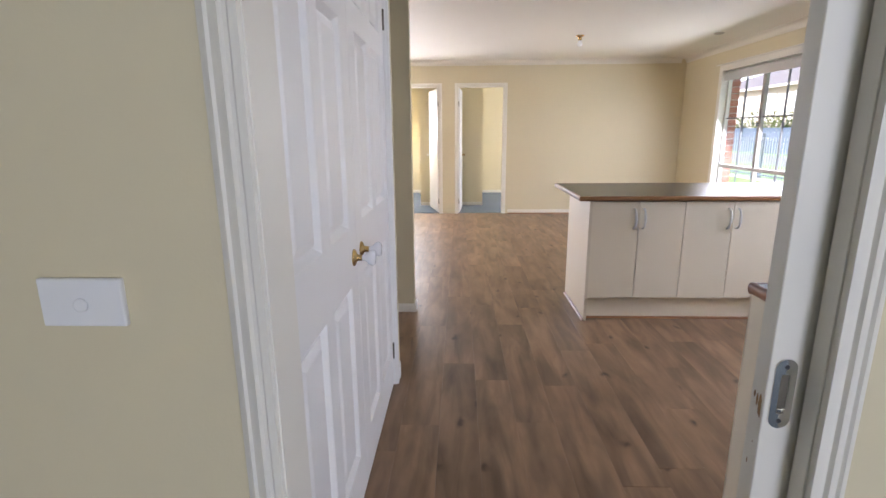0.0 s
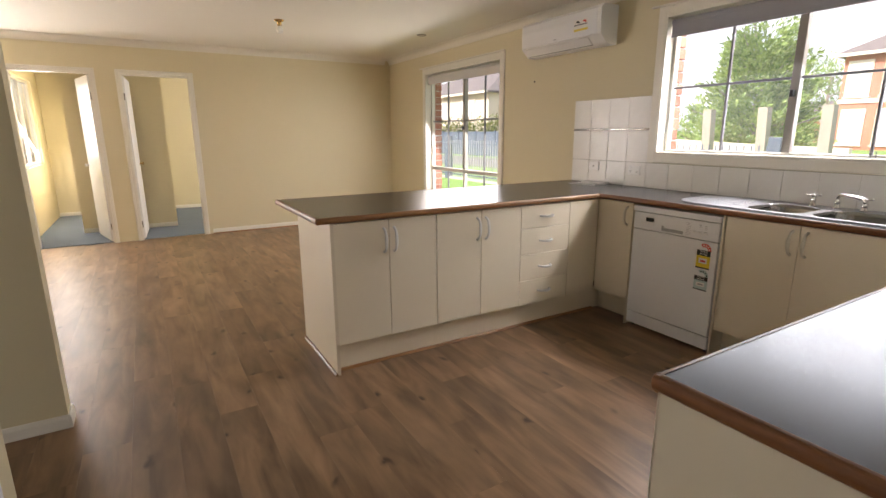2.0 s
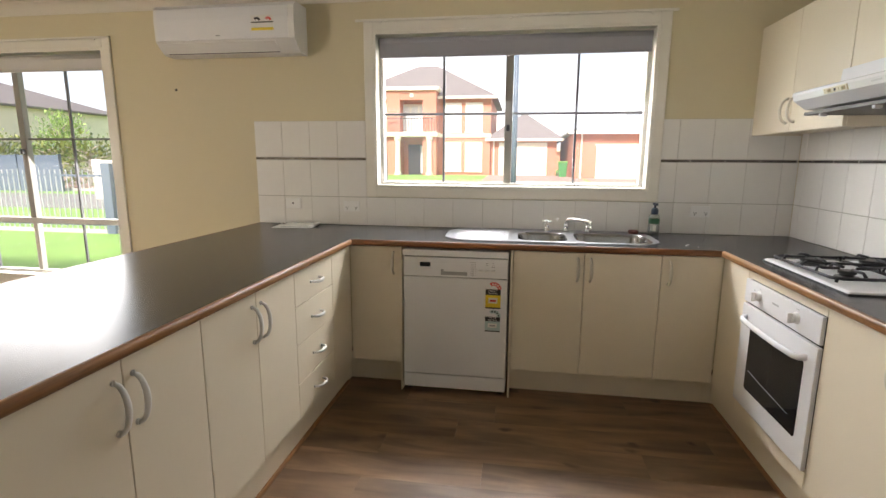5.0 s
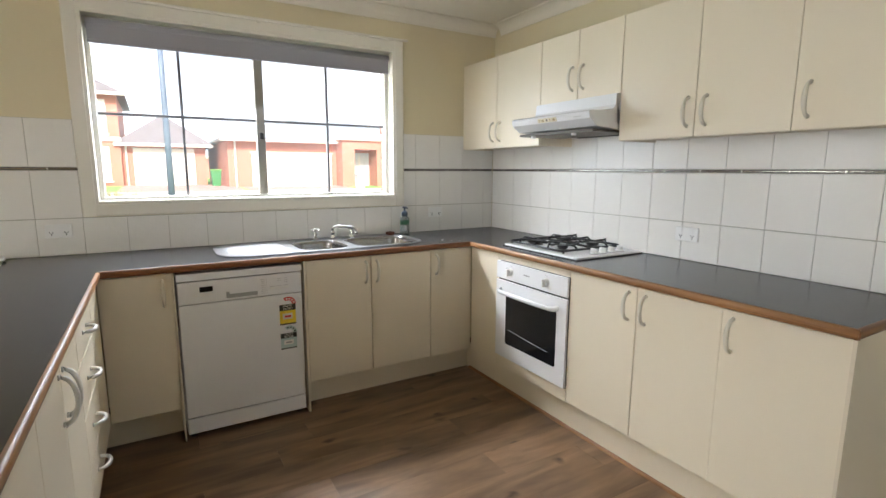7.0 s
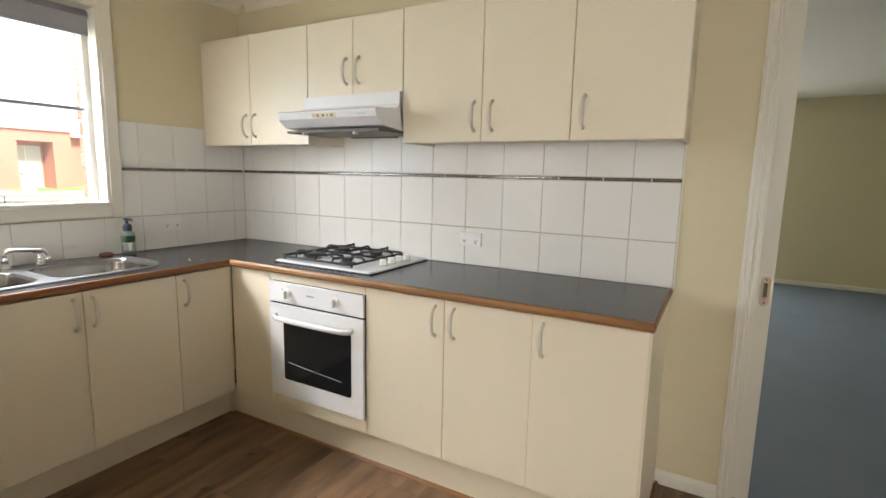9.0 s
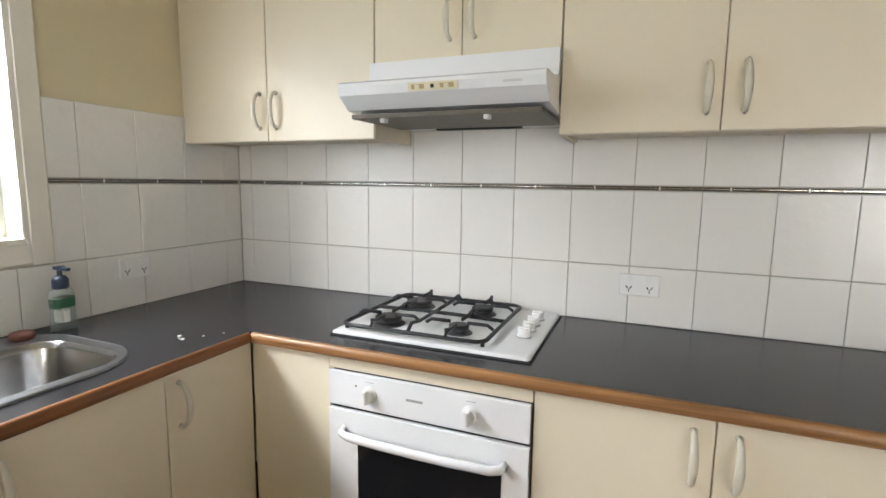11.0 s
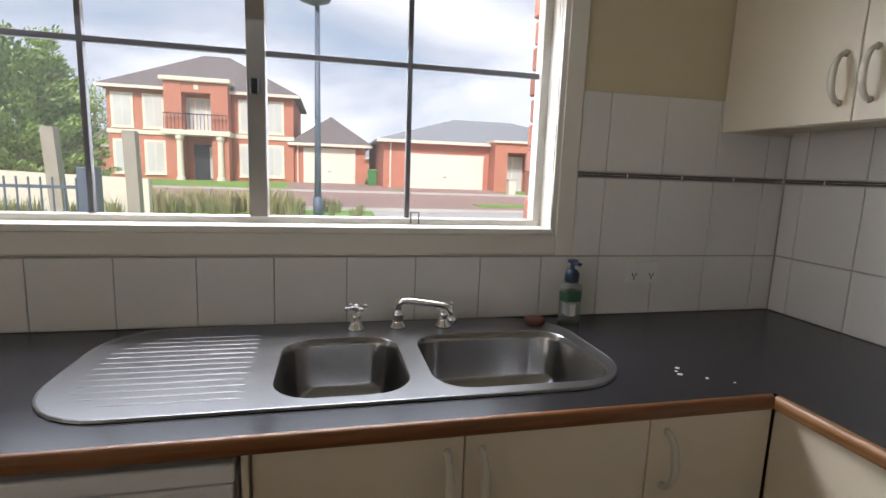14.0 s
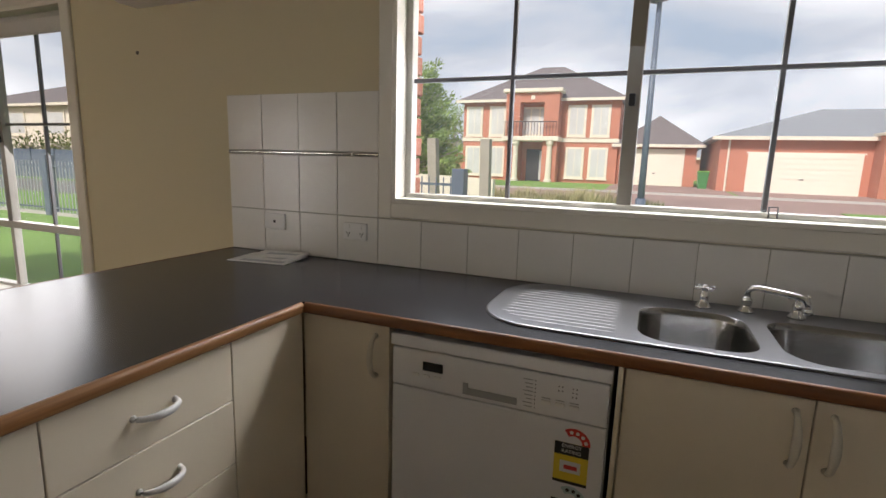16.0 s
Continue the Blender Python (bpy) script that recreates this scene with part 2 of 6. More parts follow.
def glass_mat(name, rough=0.0, tint=(1, 1, 1)):
    m = bpy.data.materials.new(name)
    m.use_nodes = True
    n, l = m.node_tree.nodes, m.node_tree.links
    n.remove(n["Principled BSDF"])
    clear, gloss, mix = n.new("ShaderNodeBsdfTransparent"), n.new("ShaderNodeBsdfGlossy"), n.new("ShaderNodeMixShader")
    lw, pw, mr = n.new("ShaderNodeLayerWeight"), n.new("ShaderNodeMath"), n.new("ShaderNodeMapRange")
    clear.inputs["Color"].default_value = (*tint, 1)
    gloss.inputs["Roughness"].default_value = rough
    lw.inputs["Blend"].default_value = 0.5
    pw.operation = "POWER"
    pw.inputs[1].default_value = 4.0
    mr.inputs["To Min"].default_value, mr.inputs["To Max"].default_value = 0.015, 0.35
    l.new(lw.outputs["Facing"], pw.inputs[0])
    l.new(pw.outputs[0], mr.inputs["Value"])
    l.new(mr.outputs[0], mix.inputs[0])
    l.new(clear.outputs[0], mix.inputs[1])
    l.new(gloss.outputs[0], mix.inputs[2])
    # translucent haze mixed into the pane imitates glare washing out the view
    glare_haze, veil = n.new("ShaderNodeBsdfTranslucent"), n.new("ShaderNodeMixShader")
    haze_noise, amount = n.new("ShaderNodeTexNoise"), n.new("ShaderNodeMapRange")
    haze_noise.inputs["Scale"].default_value, haze_noise.inputs["Detail"].default_value = 2.2, 5
    amount.inputs["To Min"].default_value, amount.inputs["To Max"].default_value = 0.004, 0.018
    glare_haze.inputs["Color"].default_value = (0.85, 0.86, 0.88, 1)
    tc = n.new("ShaderNodeTexCoord")
    l.new(tc.outputs["Object"], haze_noise.inputs["Vector"])
    l.new(haze_noise.outputs["Fac"], amount.inputs["Value"])
    l.new(amount.outputs[0], veil.inputs[0])
    l.new(mix.outputs[0], veil.inputs[1])
    l.new(glare_haze.outputs[0], veil.inputs[2])
    l.new(veil.outputs[0], n["Material Output"].inputs[0])
    return m


GLASS = glass_mat("window_glass", 0.0, (0.97, 0.98, 0.98))

# ---- building helpers ----
ORIGIN = {}


def thing(name, at, label, category, group=""):
    ob = new(name)
    ob.empty_display_size = 0.1
    ob.location = at
    ORIGIN[ob] = Vector(at)
    return tagged(ob, label, category, group)


def part(name, bm, material, parent=None, label="", smooth=False):
    """Links a bmesh, built in world coordinates, as one mesh under parent."""
    o = ORIGIN.get(parent, Vector())
    if o.length:
        bmesh.ops.translate(bm, verts=bm.verts, vec=-o)
    bmesh.ops.recalc_face_normals(bm, faces=bm.faces)
    me = bpy.data.meshes.new(name)
    bm.to_mesh(me)
    bm.free()
    if smooth:
        me.polygons.foreach_set("use_smooth", [True] * len(me.polygons))
    me.materials.append(material)
    ob = new(name, me)
    if parent:
        ob.parent = parent
    ORIGIN[ob] = o
    return tagged(ob, label) if label else ob


def struct(name, bm, material, label, category, smooth=False):
    return tagged(part(name, bm, material, None, "", smooth), label, category, "", "structure")


def box(x0, x1, y0, y1, z0, z1, bevel=0.0, bm=None, seg=2):
    b = bmesh.new()
    bmesh.ops.create_cube(b, size=1)
    bmesh.ops.scale(b, verts=b.verts, vec=(abs(x1 - x0), abs(y1 - y0), abs(z1 - z0)))
    bmesh.ops.translate(b, verts=b.verts, vec=((x0 + x1) / 2, (y0 + y1) / 2, (z0 + z1) / 2))
    if bevel:
        bmesh.ops.bevel(b, geom=list(b.edges), offset=bevel, segments=seg, affect="EDGES", profile=0.5)
    return join(bm, b)


def join(bm, b):
    if bm is None:
        return b
    me = bpy.data.meshes.new("temp")
    b.to_mesh(me)
    b.free()
    bm.from_mesh(me)
    bpy.data.meshes.remove(me)
    return bm


def moved(b, m, bm=None):
    bmesh.ops.transform(b, matrix=m, verts=b.verts)
    return join(bm, b)


def cyl(p, q, r, r2=None, n=16, bm=None, cap=True):
    p, q = Vector(p), Vector(q)
    b = bmesh.new()
    bmesh.ops.create_cone(b, cap_ends=cap, segments=n, radius1=r, radius2=r if r2 is None else r2, depth=(q - p).length)
    m = Matrix.Translation((p + q) / 2) @ (q - p).to_track_quat("Z", "Y").to_matrix().to_4x4()
    return moved(b, m, bm)


def tube(points, r, n=8, bm=None, closed=False, flat=1.0, up=(0, 0, 1)):
    """A tube along points; flat squeezes it across up."""
    b = bmesh.new()
    pts = [Vector(p) for p in points]
    loops = []
    for i, p in enumerate(pts):
        a, c = pts[i - 1 if i or closed else 0], pts[(i + 1) % len(pts) if i + 1 < len(pts) or closed else i]
        d = (c - a).normalized()
        u = Vector(up)
        if abs(u.dot(d)) > 0.95:
            u = Vector((1, 0, 0)) if abs(d.x) < 0.9 else Vector((0, 1, 0))
        s = d.cross(u).normalized()
        u = s.cross(d).normalized()
        loops.append([b.verts.new(p + s * math.cos(k * 2 * math.pi / n) * r * flat + u * math.sin(k * 2 * math.pi / n) * r) for k in range(n)])
    for i in range(len(loops) if closed else len(loops) - 1):
        A, B = loops[i], loops[(i + 1) % len(loops)]
        for k in range(n):
            b.faces.new((A[k], A[(k + 1) % n], B[(k + 1) % n], B[k]))
    if not closed:
        b.faces.new(loops[0][::-1])
        b.faces.new(loops[-1])
    return join(bm, b)


def prism(profile, m, length, bm=None):
    """A profile of (u, v) points swept along w by length, laid by the matrix m (columns u, v, w)."""
    b = bmesh.new()
    A = [b.verts.new((u, v, 0)) for u, v in profile]
    B = [b.verts.new((u, v, length)) for u, v in profile]
    n = len(profile)
    for k in range(n):
        b.faces.new((A[k], A[(k + 1) % n], B[(k + 1) % n], B[k]))
    b.faces.new(A[::-1])
    b.faces.new(B)
    return moved(b, m, bm)


def axes(origin, u, v, w):
    m = Matrix.Identity(4)
    for c, a in enumerate((u, v, w)):
        for r in range(3):
            m[r][c] = a[r]
    m.translation = Vector(origin)
    return m


def rounded(cx, cy, w, h, r, n=6):
    """The corners of a rounded rectangle, counter-clockwise."""
    pts = []
    for k, (sx, sy) in enumerate(((1, 1), (-1, 1), (-1, -1), (1, -1))):
        for i in range(n + 1):
            a = math.pi / 2 * (k + i / n)
            pts.append((cx + sx * (w / 2 - r) + r * math.cos(a), cy + sy * (h / 2 - r) + r * math.sin(a)))
    return pts


def loft(loops, bm=None, cap_end=True, cap_start=False):
    b = bmesh.new()
    rows = [[b.verts.new(p) for p in lp] for lp in loops]
    for A, B in zip(rows, rows[1:]):
        for k in range(len(A)):
            b.faces.new((A[k], A[(k + 1) % len(A)], B[(k + 1) % len(A)], B[k]))
    if cap_end:
        b.faces.new(rows[-1])
    if cap_start:
        b.faces.new(rows[0][::-1])
    return join(bm, b)


def lathe(profile, at, n=20, bm=None, m=None):
    """Turns (radius, height) points round the upright axis at a place."""
    loops = [[(max(r, 1e-4) * math.cos(2 * math.pi * k / n), max(r, 1e-4) * math.sin(2 * math.pi * k / n), z) for k in range(n)] for r, z in profile]
    b = loft(loops, None, True, True)
    return moved(b, Matrix.Translation(at) @ (m or Matrix.Identity(4)), bm)


def wall(axis, a0, a1, u0, u1, z0, z1, holes=()):
    """A wall across axis ('x' or 'y') from a0 to a1, along the other axis from u0 to u1, with holes (u0, u1, z0, z1) through it."""
    us = sorted({u0, u1, *[h[0] for h in holes], *[h[1] for h in holes]})
    zs = sorted({z0, z1, *[h[2] for h in holes], *[h[3] for h in holes]})
    solid = {}
    for i in range(len(us) - 1):
        for j in range(len(zs) - 1):
            cu, cz = (us[i] + us[i + 1]) / 2, (zs[j] + zs[j + 1]) / 2
            solid[i, j] = not any(h[0] < cu < h[1] and h[2] < cz < h[3] for h in holes)
    b, made = bmesh.new(), {}

    def v(a, u, z):
        if (a, u, z) not in made:
            made[a, u, z] = b.verts.new((a, u, z) if axis == "x" else (u, a, z))
        return made[a, u, z]
    for (i, j), s in solid.items():
        if not s:
            continue
        p, q, r, t = us[i], us[i + 1], zs[j], zs[j + 1]
        for a in (a0, a1):
            b.faces.new((v(a, p, r), v(a, q, r), v(a, q, t), v(a, p, t)))
        for di, dj, e in ((-1, 0, ((p, r), (p, t))), (1, 0, ((q, r), (q, t))), (0, -1, ((p, r), (q, r))), (0, 1, ((p, t), (q, t)))):
            if not solid.get((i + di, j + dj), False):
                (c, d), (f, g) = e
                b.faces.new((v(a0, c, d), v(a0, f, g), v(a1, f, g), v(a1, c, d)))
    return b


X, Y, Z = Vector((1, 0, 0)), Vector((0, 1, 0)), Vector((0, 0, 1))

# ---- the shell of the house ----
SW, CEILZ = 0.80, 2.43
W1 = (1.655, 3.43, 1.165, 2.165)
W2 = (5.42, 7.12, 0.42, 2.12)
struct("wall_east", wall("x", EW, EW + 0.10, -4.9, 11.3, -0.1, CEILZ + 0.1, [W1, W2]), PAINT, "cream painted plaster wall with two windows", "wall")
struct("wall_south", wall("y", 0.70, SW, -3.0, EW, 0, CEILZ, [(-0.305, 0.563, 0, 2.06)]), PAINT, "cream painted plaster wall with a sliding door opening", "wall")
struct("wall_north", wall("y", NW, NW + 0.10, -3.0, EW, 0, CEILZ, [(-1.9, -1.34, 0.15, 2.15), (-1.10, -0.33, 0, 2.05), (-0.04, 0.715, 0, 2.05)]), PAINT, "cream painted plaster wall with two doorways", "wall")
struct("wall_pantry", wall("x", -0.45, -0.35, SW, 2.60, 0, CEILZ, [(0.87, 2.47, 0, 2.06)]), PAINT, "cream painted wall round the pantry doors", "wall")
struct("wall_pantry_back", box(-1.0, -0.95, SW, 2.60, 0, CEILZ), PAINT, "plain painted wall closing the pantry", "wall")
struct("wall_pantry_return", wall("y", 2.60, 2.66, -3.0, -0.35, 0, CEILZ), PAINT, "plain painted wall beside the passage", "wall")
struct("wall_stub", wall("y", 3.57, 3.67, -3.0, -0.345, 0, CEILZ), PAINT, "cream painted end of a partition wall", "wall")
struct("wall_west", wall("x", -3.1, -3.0, -5.0, NW, -0.1, CEILZ + 0.1), PAINT, "plain painted wall closing the rooms", "wall")
struct("wall_entry_south", wall("y", -4.98, -4.88, -3.0, EW, 0, CEILZ, [(1.6, 3.2, 0.8, 2.2)]), PAINT, "cream painted wall of the carpeted front room", "wall")
struct("wall_bedroom_north", wall("y", 11.2, 11.3, -1.4, EW, 0, CEILZ), PAINT, "cream painted bedroom wall", "wall")
struct("wall_bedroom_west", wall("x", -1.32, -1.22, NW + 0.1, 11.2, 0, CEILZ, [(9.2, 10.6, 0.9, 2.1)]), PAINT, "cream painted bedroom wall", "wall")
struct("wall_wardrobe", box(-0.73, 0.42, 9.22, 11.2, 0, CEILZ), PAINT, "cream painted wardrobe recess between the bedrooms", "wall")
struct("wall_bedroom_middle", box(-0.22, -0.14, NW + 0.1, 9.22, 0, CEILZ), PAINT, "cream painted wall between two bedrooms", "wall")
struct("ceiling", box(-3.1, EW, -4.98, NW + 0.1, CEILZ, CEILZ + 0.1), CEIL, "off-white painted plaster ceiling", "ceiling")
struct("ceiling_bedrooms", box(-1.4, EW, NW + 0.1, 11.3, CEILZ, CEILZ + 0.1), CEIL, "off-white painted bedroom ceiling", "ceiling")
struct("subfloor", box(-3.1, EW, -4.98, 11.3, -0.12, -0.012), GROUT, "concrete slab below the floor finishes", "floor")
struct("carpet_entry", box(-3.0, EW, -4.88, 0.75, -0.012, 0.004), CARPET, "blue-grey carpet of the front room", "carpet")
struct("carpet_bedrooms", box(-1.3, EW, NW + 0.05, 11.2, -0.012, 0.004), CARPET, "blue-grey bedroom carpet", "carpet")


def cornice(name, p, q, inward):
    """A coved cornice along a wall top from p to q."""
    p, q, inward = Vector(p), Vector(q), Vector(inward)
    prof = [(0, 0), (0, -0.075), (0.008, -0.075)] + [(0.075 - 0.067 * math.cos(a), -0.075 + 0.067 * math.sin(a)) for a in [math.pi / 2 * k / 6 for k in range(1, 7)]] + [(0.08, -0.004), (0.08, 0)]
    w = (q - p).normalized()
    b = prism(prof, axes(p, inward, Z, w), (q - p).length)
    return struct(name, b, CEIL, "coved plaster cornice", "cornice", False)


cz = CEILZ - 0.001
cornice("cornice", (EW, SW, cz), (EW, NW, cz), -X)
cornice("cornice", (-3.0, NW, cz), (EW - 0.08, NW, cz), -Y)
cornice("cornice", (-0.35, SW, cz), (EW - 0.08, SW, cz), Y)
cornice("cornice", (-0.35, SW + 0.08, cz), (-0.35, 2.60, cz), X)


def skirting(p, q, out, h=0.065, material=None):
    p, q, out = Vector(p), Vector(q), Vector(out)
    prof = [(0, 0), (0.012, 0), (0.012, h - 0.018), (0.009, h - 0.008), (0.006, h), (0, h)]
    w = (q - p).normalized()
    b = prism(prof, axes(p, out, Z, w), (q - p).length)
    return struct("baseboard", b, material or TRIM, "painted timber skirting board", "baseboard")


def quad_bead(p, q, out):
    p, q, out = Vector(p), Vector(q), Vector(out)
    prof = [(0, 0), (0.014, 0), (0.0125, 0.007), (0.008, 0.0125), (0, 0.014)]
    b = prism(prof, axes(p, out, Z, (q - p).normalized()), (q - p).length)
    return struct("trim", b, EDGEX, "dark timber-look bead along the floor", "trim")


skirting((0.80, NW, 0), (EW, NW, 0), -Y)
skirting((EW, 4.05, 0), (EW, NW, 0), -X)
skirting((0.607, SW, 0), (0.852, SW, 0), Y)
skirting((-0.345, 3.57, 0), (-3.0, 3.57, 0), -Y)
skirting((-0.345, 3.56, 0), (-0.345, 3.68, 0), X)
skirting((-0.73, 9.22, 0), (-0.22, 9.22, 0), -Y)
skirting((-0.14, 9.22, 0), (0.42, 9.22, 0), -Y)
skirting((-1.3, 11.2, 0), (EW, 11.2, 0), -Y)
skirting((-3.0, -4.88, 0), (EW, -4.88, 0), Y)


def architrave(parent, axis, face, out, u0, u1, z0, z1, w=0.06, bottom=False, material=None, plain=False):
    """Moulded boards round an opening (u0..u1, z0..z1) in the wall face; out is +1 or -1."""
    prof = [(0, 0), (0, 0.018), (0.012, 0.018), (0.016, 0.013), (0.022, 0.013), (0.026, 0.019), (w - 0.016, 0.012), (w - 0.012, 0.016), (w, 0.010), (w, 0)]
    if plain:
        prof = [(0, 0), (0, 0.012), (0.003, 0.015), (w - 0.006, 0.015), (w, 0.010), (w, 0)]
    if axis == "x":
        U, O, P = Y, X * out, lambda u, z: (face, u, z)
    else:
        U, O, P = X, Y * out, lambda u, z: (u, face, z)
    zb = z0 - (w if bottom else 0)
    part("architrave", prism(prof, axes(P(u0, zb), -U, O, Z), z1 + w - zb), material or TRIM, parent)
    part("architrave", prism(prof, axes(P(u1, zb), U, O, Z), z1 + w - zb), material or TRIM, parent)
    part("architrave", prism(prof, axes(P(u0, z1), Z, O, U), u1 - u0), material or TRIM, parent)
    if bottom:
        part("architrave", prism(prof, axes(P(u0, z0), -Z, O, U), u1 - u0), material or TRIM, parent)


# ---- windows ----
def window(name, y0, y1, z0, z1, label, blind, drop, split=None):
    w = tagged(thing(name, (EW + 0.1, (y0 + y1) / 2, z0), label, "window"), kind="structure")
    fx0, fx1, f = EW + 0.075, EW + 0.125, 0.028
    # timber reveal lining
    b = box(EW - 0.012, fx0, y0, y0 + 0.016, z0, z1)
    box(EW - 0.012, fx0, y1 - 0.016, y1, z0, z1, bm=b)
    box(EW - 0.012, fx0, y0 + 0.016, y1 - 0.016, z1 - 0.016, z1, bm=b)
    part("reveal", b, TRIM, w)
    part("window_sill", box(EW - 0.02, fx0, y0 + 0.016, y1 - 0.016, z0, z0 + 0.018, 0.003), TRIM, w)
    fr = box(fx0, fx1, y0, y0 + f + 0.014, z0, z1, 0.003)
    box(fx0, fx1, y1 - f - 0.014, y1, z0, z1, 0.003, fr)
    box(fx0, fx1, y0 + f, y1 - f, z1 - f - 0.014, z1, 0.003, fr)
    box(fx0 - 0.004, fx1, y0 + f, y1 - f, z0, z0 + f + 0.008, 0.003, fr)
    part("window_frame", fr, ALU, w)
    mid, zm = (y0 + y1) / 2, (1.656 if split is None else 1.49)
    zlow = z0 + f + 0.008 if split is None else split
    gx = EW + 0.10
    part("meeting_stile", box(gx - 0.028, gx + 0.02, mid - 0.025, mid + 0.025, zlow, z1 - f, 0.003), STILE, w)
    if split is not None:
        part("transom", box(gx - 0.03, gx + 0.022, y0 + f, y1 - f, split - 0.025, split + 0.02, 0.003), ALU, w)
        part("lower_mullion", box(gx - 0.025, gx + 0.02, mid - 0.018, mid + 0.018, z0 + f, split - 0.025, 0.003), ALU, w)
    for a, c in ((y0 + f, mid - 0.02), (mid + 0.02, y1 - f)):
        m = (a + c) / 2 + (0.006 if a < mid - 0.1 else -0.006)
        part("glazing_bar", box(gx - 0.008, gx + 0.012, m - 0.0075, m + 0.0075, zlow, z1 - f, 0.002), ALUD, w)
        part("glazing_bar", box(gx - 0.007, gx + 0.011, a, c, zm - 0.008, zm + 0.008, 0.002), ALUD, w)
        p = part("pane", box(gx, gx + 0.004, a, c, zlow, z1 - f), GLASS, w)
        p.visible_shadow = False
        if split is not None:
            p = part("pane", box(gx, gx + 0.004, a, c, z0 + f, split - 0.02), GLASS, w)
            p.visible_shadow = False
            part("glazing_bar", box(gx - 0.008, gx + 0.012, m - 0.006, m + 0.006, z0 + f, split - 0.025, 0.002), ALUD, w)
    part("latch", box(gx - 0.055, gx - 0.028, mid - 0.009, mid + 0.012, zm - 0.115, zm - 0.075, 0.004), BLACK, w)
    if split is None:
        part("sash_pull", tube([(gx - 0.03, 2.10, z0 + 0.02), (gx - 0.03, 2.10, z0 + 0.055), (gx - 0.03, 2.075, z0 + 0.055), (gx - 0.03, 2.075, z0 + 0.02)], 0.003), ALUD, w)
    architrave(w, "x", EW, -1, y0, y1, z0, z1, 0.064, bottom=True, plain=True)
    # rolled blind in the head of the reveal
    r = thing("roller_blind", (EW + 0.04, (y0 + y1) / 2, z1), "rolled-up %s roller blind in the window head" % ("grey" if blind is BLIND else "pale"), "blind")
    prof = [(0.026 * math.cos(k * math.pi / 8), 0.026 * math.sin(k * math.pi / 8)) for k in range(16)]
    part("roll", prism(prof, axes((EW + 0.042, y0 + 0.03, z1 - 0.055), X, Z, Y), y1 - y0 - 0.06), blind, r, smooth=True)
    part("cloth", box(EW + 0.018, EW + 0.021, y0 + 0.035, y1 - 0.035, z1 - drop, z1 - 0.055), blind, r)
    part("bottom_bar", box(EW + 0.013, EW + 0.026, y0 + 0.035, y1 - 0.035, z1 - drop - 0.018, z1 - drop, 0.004), blind, r)
    for off, low in ((0.0, 0.02), (0.012, -0.03)):
        xc = EW - 0.019 - off * 0.3
        cord = [(EW + 0.03 - off, y0 + 0.022 + off * 0.3, z1 - 0.05)]
        cord += [(EW + 0.03 - off + (xc - EW - 0.03 + off) * k / 6, y0 + 0.020 + 0.004 * math.sin(k * 1.3 + off * 90), z1 - 0.05 + (z0 + 0.03 - z1 + 0.05) * k / 6) for k in range(1, 7)]
        cord += [(xc - 0.004, y0 + 0.016, z0 + 0.008), (xc - 0.005, y0 + 0.006, z0 + low - 0.01)]
        part("cord", tube(cord, 0.0013, 6), PAPER, r, "thin white blind cord", smooth=True)
    # slim curtain track above the frame
    t = thing("curtain_track", (EW, (y0 + y1) / 2, z1 + 0.06), "slim white curtain track above the window", "curtain track")
    part("rail", box(EW - 0.045, EW - 0.024, y0 - 0.09, y1 + 0.11, z1 + 0.058, z1 + 0.072, 0.004), TRIM, t)
    for yy in (y0 + 0.05, (y0 + y1) / 2, y1 - 0.05):
        part("bracket", box(EW - 0.03, EW, yy - 0.01, yy + 0.01, z1 + 0.05, z1 + 0.076, 0.002), TRIM, t)
    return w


window("window_1", *W1, "white aluminium sliding kitchen window with glazing bars", BLIND, 0.14)
window("window_2", *W2, "tall white aluminium lounge window with lower fixed panes", BLINDL, 0.13, split=0.86)

# ---- kitchen cabinets ----
BT, BB = 0.90, 0.869
XF, YS, YP = 2.92, 1.395, 3.415
DT = 0.017


def arch_handle(parent, at, out, along, length=0.122, material=None):
    """A bow handle: a flat arched bar with two feet. at: its middle on the door; out: away from the door; along: its length."""
    at, out, along = Vector(at), Vector(out), Vector(along)
    side = out.cross(along)
    pts = []
    for k in range(13):
        a = math.pi * k / 12
        pts.append(at + along * (-math.cos(a) * length / 2) + out * (0.003 + 0.034 * math.sin(a) ** 0.95))
    b = tube(pts, 0.0066, 8, flat=1.5, up=out)
    for v in b.verts:
        k = abs((v.co - at).dot(along)) / (length / 2)
        c = at + along * (v.co - at).dot(along)
        s = (v.co - c).dot(side)
        v.co -= side * s * 0.45 * max(0.0, k - 0.2)
    for s in (-1, 1):
        p = at + along * (s * length / 2)
        cyl(p, p + out * 0.006, 0.008, 0.006, 12, b)
    return part("handle", b, material or HANDLE, parent, smooth=True)


def front(parent, name, axis, face, out, u0, u1, z0, z1, gap=0.0015, material=None):
    """A door or drawer front: a board in front of the plane axis = face."""
    g = gap
    a, c = sorted((face, face + out * DT))
    if axis == "x":
        b = box(a, c, u0 + g, u1 - g, z0 + g, z1 - g, 0.0015, seg=1)
    else:
        b = box(u0 + g, u1 - g, a, c, z0 + g, z1 - g, 0.0015, seg=1)
    return part(name, b, material or MELA, parent)


